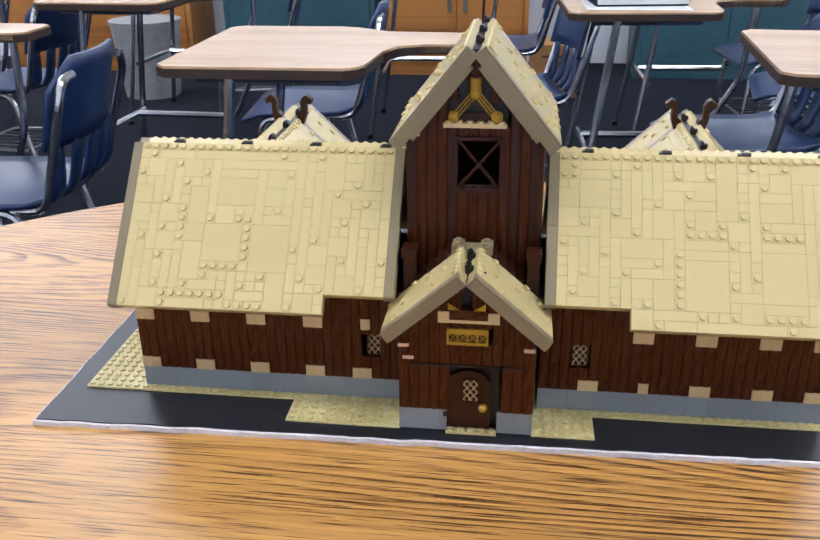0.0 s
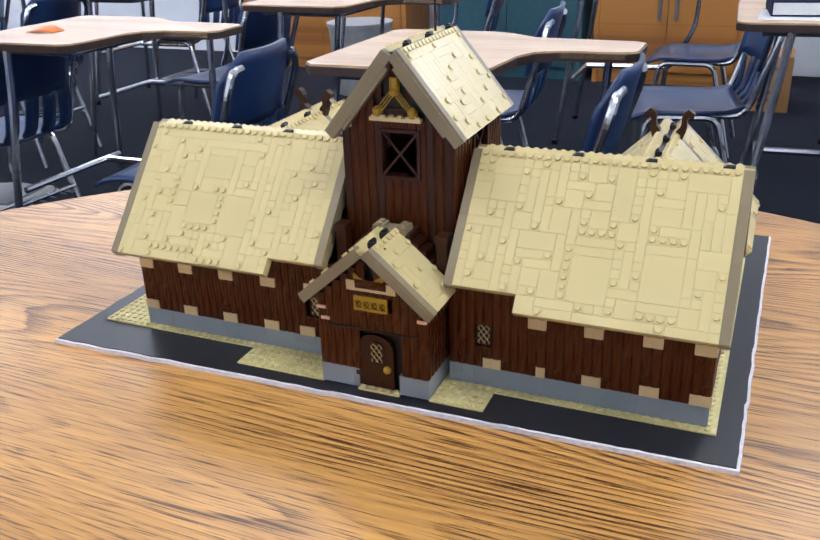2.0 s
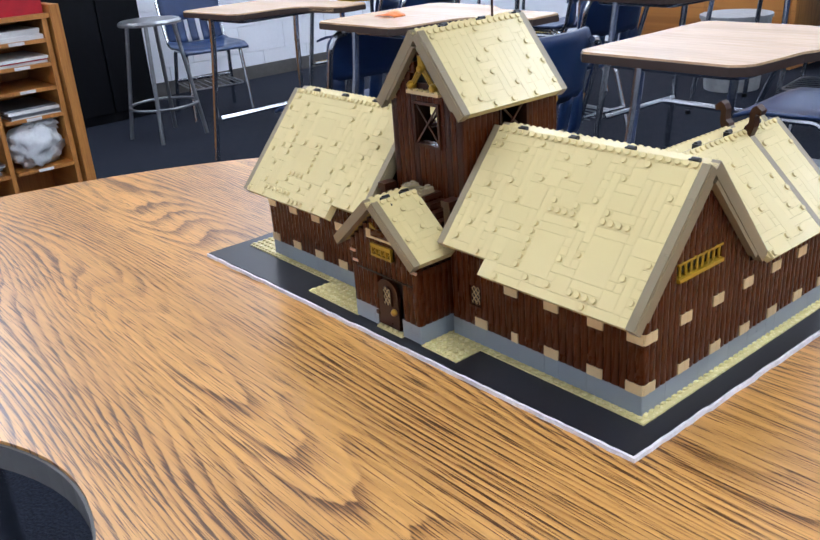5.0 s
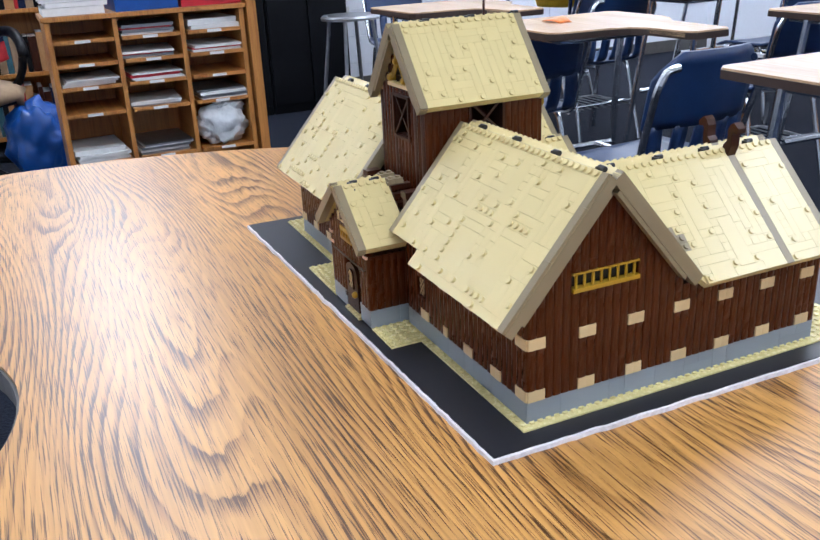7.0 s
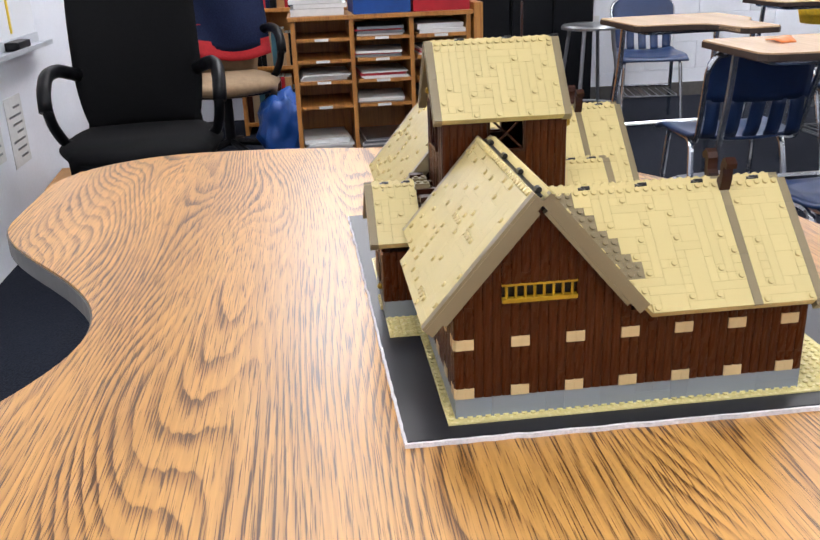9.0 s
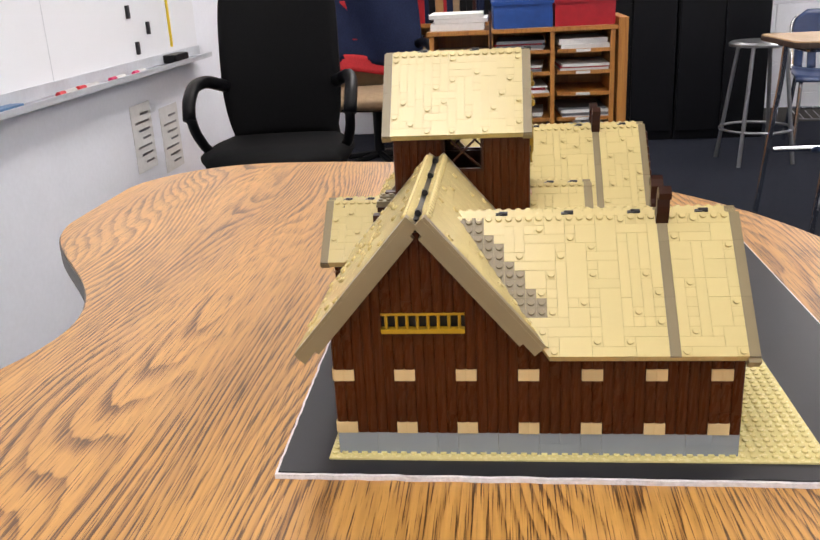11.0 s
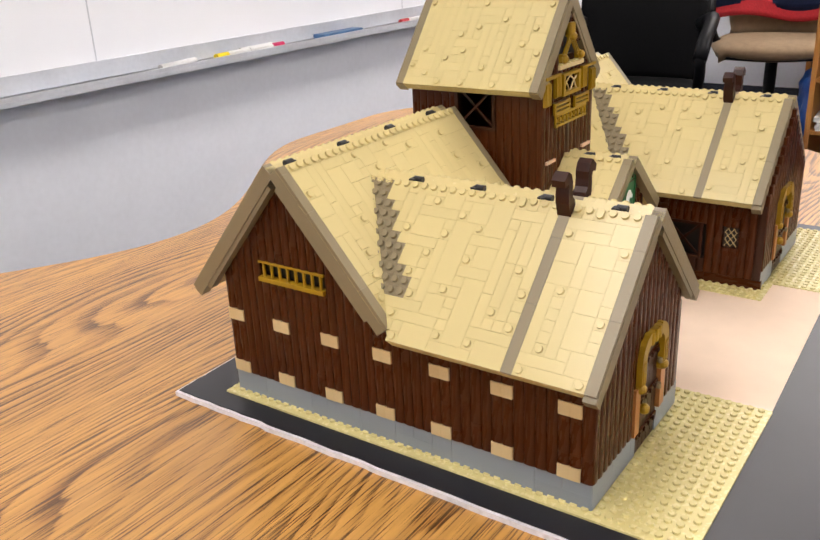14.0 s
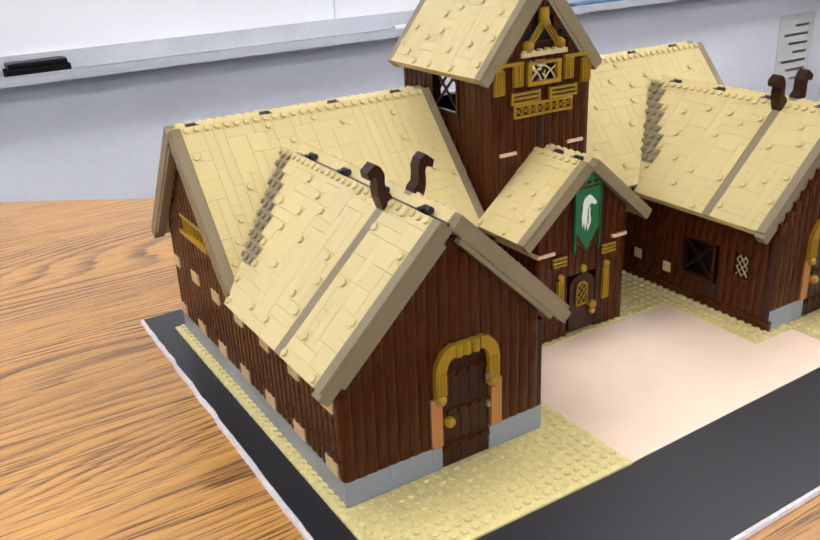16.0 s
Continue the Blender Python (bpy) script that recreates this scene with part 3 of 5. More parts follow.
# front porch
pgab = lambda c, z: (lambda i: max(z, PR_Z - 0.9 - PR_K * abs(i - c)))
PX0, PX1 = CX - 6.5, CX + 6.5
wall("wall_porch_front", (PX0, -5), XP, YP, 13, 2.4, pgab(6.5, 9.4), [(4.7, 9.6, 0.0, 7.3), (4.7, 8.6, 9.9, 11.5), (5.9, 7.1, 13.4, 16.6)], [], 2.4)
wall("wall_porch_right", (PX1, -5), YP, XN, 8.5, 2.4, lambda i: 9.6, [], [], 2.4)
wall("wall_porch_left", (PX0, 3.5), YN, XP, 8.5, 2.4, lambda i: 9.6, [], [], 2.4)
# yard porch
BX0, BX1 = CX - 6.0, CX + 6.0
wall("wall_yard_porch", (BX1, 27), XN, YN, 12, 0.0, lambda i: max(10.2, 18.6 - 0.88 * abs(i - 6)), [(4.2, 8.0, 0.0, 6.9)], [], None, True)
wall("wall_yard_porch_right", (BX1, 20), YP, XN, 7, 0.0, lambda i: 10.2, [], [], None, True)
wall("wall_yard_porch_left", (BX0, 27), YN, XP, 7, 0.0, lambda i: 10.2, [], [], None, True)
# unseen decks added inside, so that no light leaks under the roofs
part("ceiling_deck", add_box(add_box(bmesh.new(), -27.9 * S, 1.1 * S, 8.0 * S, -1.1 * S, 17.5 * S, 8.3 * S), (XL + 1.1) * S, 1.1 * S, 8.0 * S, (XL + 27.9) * S, 17.5 * S, 8.3 * S), BROWN2, hall)


# --- roofs ---
def inside_poly(x, y, poly):
    hit = False
    for (x1, y1), (x2, y2) in zip(poly, poly[1:] + poly[:1]):
        if (y1 > y) != (y2 > y) and x < (x2 - x1) * (y - y1) / (y2 - y1) + x1:
            hit = not hit
    return hit


SIZES = [(1, 6), (1, 4), (1, 4), (1, 3), (2, 2), (2, 4), (1, 8), (2, 3), (2, 6)]


def slope(name, o, u, v, poly, bands=(), patches=(), rows=(), studs=0.10, seed=1, top_row=True, valley=None):
    """A roof plane: o its lower corner, u along, v up. poly: its outline in studs. bands: dark tan strips (u0, u1).
    patches: plain square plates (u, v, w, h). rows: rows of studs (u, v, du, dv, count)."""
    r = random.Random(seed)
    n = u.cross(v).normalized()
    m = frame_of(o, u, v, n)
    slab = part(name, prism([(x * S, y * S) for x, y in poly], -0.75 * S, 0.02 * S), TAN, hall, "tan studded roof plane laid with smooth tiles", m=m)
    U = max(p[0] for p in poly)
    V = max(p[1] for p in poly)
    nu, nv = int(math.ceil(U)), int(math.ceil(V))
    free = {}
    for i in range(nu):
        for j in range(nv):
            if inside_poly(min(i + 0.5, U - 0.05), min(j + 0.5, V - 0.05), poly):
                free[i, j] = True
    th = 0.36

    def lay(mat, x0, y0, x1, y1, nm="roof_tile"):
        k = rnd.uniform(-0.006, 0.008)
        return piece(nm, mat, slab, x0, y0, 0.021, min(x1, U), min(y1, V), th + k, gap=0.022)

    def put_stud(i, j, mat=TAN):
        put("stud", STUD[mat.name], None, slab, at(min(i + 0.5, U - 0.4), min(j + 0.5, V - 0.4), th))

    for b0, b1 in bands:
        j = 0
        cells = sorted(c for c in free if b0 <= c[0] + 0.5 <= b1)
        ys = sorted({c[1] for c in cells})
        if not ys:
            continue
        y = ys[0]
        while y <= ys[-1]:
            ln = min(r.choice((4, 6, 6, 8)), ys[-1] + 1 - y)
            lay(DTAN, b0, y, b1, y + ln, "edge_tile")
            y += ln
        for c in cells:
            free.pop(c, None)
    if valley:
        for c in [c for c in free if valley(c[0] + 0.5, c[1] + 0.5)]:
            free.pop(c)
            lay(DTAN, c[0], c[1], c[0] + 1, c[1] + 1, "valley_plate")
            put_stud(*c, DTAN)
    if top_row:
        for i in range(nu):
            if free.pop((i, nv - 1), None):
                lay(TAN, i, nv - 1, i + 1, nv, "ridge_plate")
                put_stud(i, nv - 1)
    for (ru, rv, du, dv, c) in rows:
        for k in range(c):
            cell = (ru + du * k, rv + dv * k)
            if free.pop(cell, None):
                lay(TAN, cell[0], cell[1], cell[0] + 1, cell[1] + 1)
                put_stud(*cell)
    for (pu, pv, w, h) in patches:
        cells = [(pu + a, pv + b) for a in range(w) for b in range(h)]
        if all(c in free for c in cells):
            for c in cells:
                free.pop(c)
            lay(TAN, pu, pv, pu + w, pv + h)
    order = sorted(free)
    r.shuffle(order)
    chosen = []
    for c in order:
        if len(chosen) < studs * len(order) and all(max(abs(c[0] - q[0]), abs(c[1] - q[1])) > 1 and abs(c[0] - q[0]) + abs(c[1] - q[1]) > 2 for q in chosen):
            chosen.append(c)
    for c in chosen:
        free.pop(c)
        lay(TAN, c[0], c[1], c[0] + 1, c[1] + 1)
        put_stud(*c)
    for c in sorted(free, key=lambda c: (c[1], c[0])):
        if c not in free:
            continue
        done = False
        opts = SIZES[:]
        r.shuffle(opts)
        for w, h in opts:
            if r.random() < 0.78:
                w, h = h, w
            cells = [(c[0] + a, c[1] + b) for a in range(w) for b in range(h)]
            if all(k in free for k in cells):
                for k in cells:
                    free.pop(k)
                lay(TAN, c[0], c[1], c[0] + w, c[1] + h)
                done = True
                break
        if not done and c in free:
            free.pop(c)
            lay(TAN, c[0], c[1], c[0] + 1, c[1] + 1)
    return slab


def barge(o, u, v, n, w, v0, v1, deep=1.05, strip=0.45, proud=0.06):
    """The thick dark tan verge under a gable end: an outer strip and a set-back one below it."""
    m = frame_of(o, u, v, n)
    b = part("verge", add_box(bmesh.new(), -proud * S, (v0 - proud) * S, -deep * S, (w + proud) * S, v1 * S, 0.019 * S), DTAN, hall, "dark tan verge board under the gable roof", m=m)
    if strip:
        part("verge_strip", add_box(bmesh.new(), 0.04 * S, (v0 + 1.6) * S, -(deep + strip) * S, (w - 0.04) * S, (v1 - 1.2) * S, -(deep + 0.01) * S), DTAN, b)
    return b


def clips(p, d, n, gap, z):
    for k in range(n):
        q = Vector(p) + Vector(d) * (gap * (k + 0.35))
        bm = bmesh.new()
        add_cyl(bm, (0, 0, 0), 0.30 * S, 0.9 * S, 12, "x" if abs(d[0]) > 0.5 else "y")
        add_box(bm, -0.25 * S, -0.30 * S, -0.6 * S, 0.55 * S, 0.32 * S, 0.10 * S)
        part("hinge", bm, BLACK, hall, "black plastic hinge clip on the ridge", m=at(q[0], q[1], z))


ang = math.atan2(14.0, 11.9)
vf = Vector((0, math.cos(ang), math.sin(ang)))
vb = Vector((0, -math.cos(ang), math.sin(ang)))
FW, FH, BH = 29, 17.8, 16.8
# right front slope: from x = -28.0
pr = [(0, 2), (8, 2), (8, 0), (FW, 0), (FW, FH), (0, FH)]
slope("roof_front_right", (-27.8, -3.25, 11.2), XP, vf, pr, [(0, 1), (FW - 1.0, FW)],
      patches=[(13, 2, 4, 5), (20, 3, 4, 5), (3, 12, 3, 3), (12, 8, 4, 2)],
      rows=[(12, 3, 0, 1, 4), (13, 9, 1, 0, 4), (20, 9, 1, 0, 4), (20, 1, 1, 0, 4), (2, 15, 0, 1, 2)], studs=0.10, seed=11)
pl = [(0, 0), (22, 0), (22, 2), (FW, 2), (FW, FH), (0, FH)]
slope("roof_front_left", (XL - 1.2, -3.25, 11.2), XP, vf, pl, [(0, 1), (FW - 1, FW)],
      patches=[(9, 5, 4, 4), (14, 4, 4, 5), (5, 4, 3, 4), (10, 11, 4, 3)],
      rows=[(6, 7, 0, 1, 4), (13, 5, 0, 1, 5), (9, 4, 1, 0, 4), (8, 1, 1, 0, 4), (5, 1, 1, 0, 4), (12, 0, 1, 0, 4)], studs=0.09, seed=23)
# back slopes
BY, BZ = 20.3, 11.95
pb = [(0, 0), (FW, 0), (FW, BH), (0, BH)]
slope("roof_back_right", (1.2, BY, BZ), XN, vb, pb, [(0, 1), (FW - 1, FW)], studs=0.06, seed=31)
slope("roof_back_left", (XL + 27.8, BY, BZ), XN, vb, pb, [(0, 1), (FW - 1, FW)], studs=0.06, seed=37)
nf, nb = XP.cross(vf), XN.cross(vb)
barge((0.2, -3.25, 11.2), XP, vf, nf, 1.0, 0, FH)
barge((-27.8, -3.25, 11.2), XP, vf, nf, 0.95, 2, FH)
barge((1.2, BY, BZ), XN, vb, nb, 1.0, 0, BH, proud=0.03)
barge((XL - 1.2, -3.25, 11.2), XP, vf, nf, 1.0, 0, FH)
barge((XL + 26.8, -3.25, 11.2), XP, vf, nf, 0.95, 2, FH)
barge((XL - 0.2, BY, BZ), XN, vb, nb, 1.0, 0, BH, proud=0.03)
clips((-27, 8.95, 0), (1, 0, 0), 4, 7.6, 24.85)
# black strips under the main ridges stand for the shade in the open gap
piece("ridge_rail", BLACK, hall, -27.6, 8.25, 23.9, 0.3, 9.55, 24.5)
clips((XL + 0.5, 8.95, 0), (1, 0, 0), 4, 7.4, 24.85)
piece("ridge_rail", BLACK, hall, XL - 0.3, 8.25, 23.9, XL + 27.6, 9.55, 24.5)

# wings behind
ea = math.atan2(10.6, 10.9)
EH = 15.2
def wing(cx, dy, nm, seed):
    """The roofs of a back wing with its ridge at cx, set dy further back."""
    ve = Vector((-math.cos(ea), 0, math.sin(ea)))
    vw = Vector((math.cos(ea), 0, math.sin(ea)))
    y0, y1 = 11.8 + dy, 39.8 + dy
    L = 28
    cutv = lambda a: (20.9 - y0) - (20.9 - 11.0) * a / EH
    pe = [(cutv(0), 0), (L, 0), (L, EH), (cutv(EH), EH)]
    val = lambda a, b: 3.8 < b < 14.8 and a < cutv(b) + 3.1
    slope("roof_wing_" + nm, (cx + 11.6, y0, 11.2), YP, ve, pe, [(20, 21), (27, 28)], studs=0.09, seed=seed, valley=val)
    pw = [(0, 0), (L - cutv(0), 0), (L - cutv(EH), EH), (0, EH)]
    val2 = lambda a, b: 3.8 < b < 14.8 and a > L - cutv(b) - 3.1
    slope("roof_wing_" + nm, (cx - 11.6, y1, 11.3), YN, vw, pw, [(0, 1), (7, 8)], studs=0.09, seed=seed + 1, valley=val2)
    barge((cx + 11.6, y1 - 1.0, 11.3), YP, ve, YP.cross(ve), 1.0, -0.5, EH)
    barge((cx - 11.6, y1, 11.3), YN, vw, YN.cross(vw), 1.0, -0.5, EH, proud=0.03)
    clips((cx, 14.0 + dy, 0), (0, 1, 0), 4, 6.6, 21.95)
    # the wing's ridge gap gets its shade from a black strip
    piece("ridge_rail", BLACK, hall, cx - 0.75, 12.4 + dy, 20.8, cx + 0.75, 39.2 + dy, 21.45)
    for sgn in (-1, 1):
        # horse-head finial: a curved slab leaning outward
        bm = bmesh.new()
        prof = [(-0.85, -0.9), (0.75, -0.9), (0.80, 0.4), (0.42, 0.9), (0.62, 1.5), (1.0, 2.1), (0.90, 2.8), (0.40, 3.25), (-0.95, 2.95), (-1.05, 2.35), (-0.15, 2.3), (-0.15, 1.9), (-0.55, 1.3), (-0.82, 0.7)]
        prism([(x * S * 0.68, y * S * 1.02) for x, y in prof], -0.60 * S, 0.60 * S, bm)
        # profile stands in the x, z plane, crossing the ridge
        mm = at(cx + sgn * 1.45, 32.3 + dy, 21.9) @ Matrix.Rotation(radians(sgn * 20), 4, "Y") @ Matrix.Diagonal((-sgn, 1, 1, 1)) @ Matrix.Rotation(radians(90), 4, "X")
        part("finial", bm, BROWN2, hall, "reddish brown horse-head finial", m=mm)


wing(-10.0, 0.0, "right", 51)
wing(XL + 9.6, -1.2, "left", 61)

# tower roof
ta = math.atan2(9.4, 7.6)
TH = 11.65
vr, vl = Vector((-math.cos(ta), 0, math.sin(ta))), Vector((math.cos(ta), 0, math.sin(ta)))
TL = 18
slope("roof_tower", (CX + 7.9, 2.3, 27.0), YP, vr, [(0, 0), (TL, 0), (TL, TH), (0, TH)], [(0, 1), (TL - 1, TL)], studs=0.11, seed=71)
slope("roof_tower", (CX - 7.9, 2.3 + TL, 27.0), YN, vl, [(0, 0), (TL, 0), (TL, TH), (0, TH)], [(0, 1), (TL - 1, TL)], studs=0.11, seed=72)
for y0 in (2.3, 2.3 + TL - 1):
    barge((CX + 7.9, y0, 27.0), YP, vr, YP.cross(vr), 1.0, 0, TH, 1.0, 0.4)
    barge((CX - 7.9, y0 + 1.0, 27.0), YN, vl, YN.cross(vl), 1.0, 0, TH, 1.0, 0.4, 0.03)
clips((CX, 4.5, 0), (0, 1, 0), 3, 6.4, 36.25)
# black strip as the shade in the tower's ridge gap
piece("ridge_rail", BLACK, hall, CX - 0.5, 3.0, 35.3, CX + 0.5, 19.6, 35.9)
part("rod", add_cyl(bmesh.new(), (0, 0, 0), 0.16 * S, 4.5 * S, 8), BROWN2, hall, "thin brown rod on the tower ridge", m=at(CX, 15.5, 36.3))

# porch roofs
pa = math.atan2(6.6, 7.6)
PH = 9.6
def porch_roof(o_y, length, zlow, half, seed, ph):
    vr2, vl2 = Vector((-math.cos(pa), 0, math.sin(pa))), Vector((math.cos(pa), 0, math.sin(pa)))
    y1 = o_y + length
    rect = [(0, 0), (length, 0), (length, ph), (0, ph)]
    slope("roof_porch", (CX + half, o_y, zlow), YP, vr2, rect, [(0, 1)] if o_y < 0 else [(length - 1, length)], studs=0.12, seed=seed)
    slope("roof_porch", (CX - half, y1, zlow), YN, vl2, rect, [(length - 1, length)] if o_y < 0 else [(0, 1)], studs=0.12, seed=seed + 1)
    yb = o_y if o_y < 0 else y1 - 1
    barge((CX + half, yb, zlow), YP, vr2, YP.cross(vr2), 1.0, 0, ph, 0.85, 0)
    barge((CX - half, yb + 1, zlow), YN, vl2, YN.cross(vl2), 1.0, 0, ph, 0.85, 0, 0.03)


porch_roof(-6.6, 7, 11.0, 7.8, 81, PH)
porch_roof(20.1, 8, 12.0, 8.6, 91, 10.7)
clips((CX, -5.2, 0), (0, 1, 0), 2, 3.0, 17.4)
clips((CX, 21.4, 0), (0, 1, 0), 2, 3.0, 19.1)
# porch ridge stop: plates and brown slopes against the tower
for dx in (-1.9, 0.9):
    piece("ridge_plate", DTAN, hall, CX + dx, 0.3, 17.2, CX + dx + 1.2, 2.3, 17.6)
    for yy in (0.8, 1.8):
        put("stud", STUD[DTAN.name], None, hall, at(CX + dx + 0.6, yy, 17.6))
piece("ridge_plate", DTAN, hall, CX - 1.9, 0.2, 16.8, CX + 2.1, 2.4, 17.2)
for sgn in (-1, 1):
    for k in range(6):
        piece("step_slope", BROWN2, hall, CX + sgn * (2.0 + k * 0.9) - 0.5, 0.4, 16.3 - k * 0.9, CX + sgn * (2.0 + k * 0.9) + 0.5, 3.2, 16.9 - k * 0.9)
    piece("pillar", BROWN2, hall, CX + sgn * 6.1 - 0.6, 0.6, 10.0, CX + sgn * 6.1 + 0.6, 2.2, 16.2)
    piece("pillar_cap", BROWN2, hall, CX + sgn * 6.1 - 0.75, 0.4, 16.21, CX + sgn * 6.1 + 0.75, 2.4, 17.0)

# --- doors, windows, gold trim ---
def crossed(name, m, w, h, mat=BROWN2):
    """A square frame with crossed bars, in the x, z plane of m."""
    bm = bmesh.new()
    for a in ((0, 0, 0, 0.35, 0.5, h), (w - 0.35, 0, 0, w, 0.5, h), (0.35, 0, 0, w - 0.35, 0.5, 0.35), (0.35, 0, h - 0.35, w - 0.35, 0.5, h)):
        add_box(bm, *(c * S for c in a))
    f = part(name, bm, mat, hall, m=m)
    ln = math.hypot(w - 0.5, h - 0.5)
    for k, s in enumerate((1, -1)):
        a = s * math.atan2(h - 0.5, w - 0.5)
        bb = add_box(bmesh.new(), -ln / 2 * S, -0.09 * S, -0.13 * S, ln / 2 * S, 0.09 * S, 0.13 * S)
        part("bar", bb, mat, f, m=at(w / 2, 0.2 + 0.2 * k, h / 2) @ Matrix.Rotation(-a, 4, "Y"))
    return f


def lattice(m, w, h, arch=True, mat=SAND, frame=BROWN2):
    """A small leaded window: diamond bars in a frame."""
    bm = bmesh.new()
    for a in ((0, 0, 0, 0.09, 0.2, h), (w - 0.09, 0, 0, w, 0.2, h), (0.09, 0, 0, w - 0.09, 0.2, 0.09)):
        add_box(bm, *(c * S for c in a))
    if arch:
        for k in range(6):
            a0, a1 = math.pi * k / 6, math.pi * (k + 1) / 6
            q = [(w / 2 - (w / 2 - 0.06) * math.cos(a), h + (w * 0.3) * math.sin(a)) for a in (a0, a1)]
            ln, an = math.dist(*q), math.atan2(q[1][1] - q[0][1], q[1][0] - q[0][0])
            add_box(bm, -0.02 * S, 0, -0.045 * S, (ln + 0.02) * S, 0.2 * S, 0.045 * S, at(q[0][0], 0, q[0][1]) @ Matrix.Rotation(-an, 4, "Y"))
    f = part("lattice_window", bm, frame, hall, "small diamond lattice window", m=m)
    step = w / 2.4
    for s in (1, -1):
        k = -h
        while k < w + h:
            # lines x = k + s*z clipped to the frame
            pts = []
            for z in [q * 0.05 for q in range(int((h + (0.35 if arch else 0)) / 0.05) + 1)]:
                x = (k + z * 0.8) if s > 0 else (w - k - z * 0.8)
                lim = 0.08 + (max(0, z - h) * 1.2)
                if lim <= x <= w - lim:
                    pts.append((x, z))
            if len(pts) > 2:
                (xa, za), (xb, zb) = pts[0], pts[-1]
                ln, an = math.hypot(xb - xa, zb - za), math.atan2(zb - za, xb - xa)
                part("lead_bar", add_box(bmesh.new(), 0, 0.06 * S, -0.036 * S, ln * S, 0.16 * S, 0.036 * S), mat, f, m=at(xa, 0.02 * s, za) @ Matrix.Rotation(-an, 4, "Y"))
            k += step
    # black sheet for the shade behind the lattice
    part("recess", box(-0.1 * S, 0.55 * S, 0, (w + 0.1) * S, 0.65 * S, (h + 0.35) * S), BLACK, f)
    return f


def arch_door(m, w, h, mat=BROWN2):
    pts = [(0, 0), (w, 0), (w, h - w * 0.42)] + [(w / 2 + w / 2 * math.cos(a), h - w * 0.42 + w * 0.42 * math.sin(a)) for a in (math.pi * k / 10 for k in range(1, 10))] + [(0, h - w * 0.42)]
    bm = prism([(x * S, z * S) for x, z in pts], -0.25 * S, 0.25 * S)
    bmesh.ops.transform(bm, matrix=Matrix.Rotation(radians(90), 4, "X"), verts=bm.verts)
    return part("door", bm, mat, hall, "reddish brown arched door", m=m)


def ball(bm, p, r):
    bmesh.ops.create_uvsphere(bm, u_segments=12, v_segments=8, radius=r * S, matrix=at(*p))
    return bm


facing_front = lambda x, y, z: frame_of((x, y, z), XP, YP, ZP)
facing_back = lambda x, y, z: frame_of((x, y, z), XN, YN, ZP)
facing_right = lambda x, y, z: frame_of((x, y, z), YP, XN, ZP)
facing_left = lambda x, y, z: frame_of((x, y, z), YN, XP, ZP)

# front door
# a black sheet makes the shade inside the doorway
part("door_recess", box(-37.2 * S, -4.1 * S, 0, -31.9 * S, -3.9 * S, 7.6 * S), BLACK, hall, "black sheet standing for the shade behind the door")
dr = arch_door(facing_front(CX - 1.9 + 0.1, -4.75, 0.4), 4.2, 6.5)
part("knob", add_cyl(ball(bmesh.new(), (3.55, -0.45, 2.5), 0.46), (3.55 * S, -0.3 * S, 2.5 * S), 0.3 * S, 0.3 * S, 10, "y"), GOLD, dr, "gold door knob")
for z in (1.2, 3.6):
    part("strap", box(-0.35 * S, -0.35 * S, z * S, 0.3 * S, -0.1 * S, (z + 0.55) * S), BROWN2, dr)
lattice(facing_front(-35.4, -5.22, 3.5), 1.6, 2.1)
part("door_lintel", box(-40.4 * S, -5.24 * S, 7.4 * S, -29.6 * S, -4.6 * S, 7.58 * S), BLACK, hall)
for k in range(5):
    put("stud", STUD[TAN.name], None, hall, at(-36.5 + k, -5.0, 0.06))
lattice(facing_front(-24.8, 0.1, 5.1), 1.6, 2.1)
lattice(facing_front(-45.6, 0.1, 5.1), 1.6, 2.1)
piece("threshold_plate", TAN, hall, -37.0, -5.4, -0.2, -32.0, -4.6, 0.06)
# gold sign on the porch
sg = part("sign", box(-36.95 * S, -5.35 * S, 9.85 * S, -33.0 * S, -4.9 * S, 10.15 * S), GOLD, hall, "gold lattice sign over the door")
piece("sign_bar", GOLD, sg, -36.95, -5.35, 11.0, -33.0, -4.9, 11.55)
for k in range(5):
    piece("sign_post", GOLD, sg, -36.95 + k * 0.935, -5.3, 10.15, -36.95 + k * 0.935 + 0.2, -5.0, 11.0, gap=0.0)
    if k < 4:
        for s in (1, -1):
            bm = add_box(bmesh.new(), -0.5 * S, -0.05 * S, -0.05 * S, 0.5 * S, 0.05 * S, 0.05 * S)
            part("sign_cross", bm, GOLD, sg, m=at(-36.35 + k * 0.935, -5.15, 10.57) @ Matrix.Rotation(radians(45 * s), 4, "Y"))
# black sheet for the shade in the hole behind the sign
part("sign_back", box(-36.9 * S, -4.9 * S, 9.9 * S, -33.05 * S, -4.8 * S, 11.5 * S), BLACK, sg)
tb = part("tan_lintel", box(-37.8 * S, -5.2 * S, 12.1 * S, -32.0 * S, -4.8 * S, 12.5 * S), SAND, hall)
piece("end_block", SAND, tb, -37.8, -5.25, 12.1, -36.7, -4.8, 13.25)
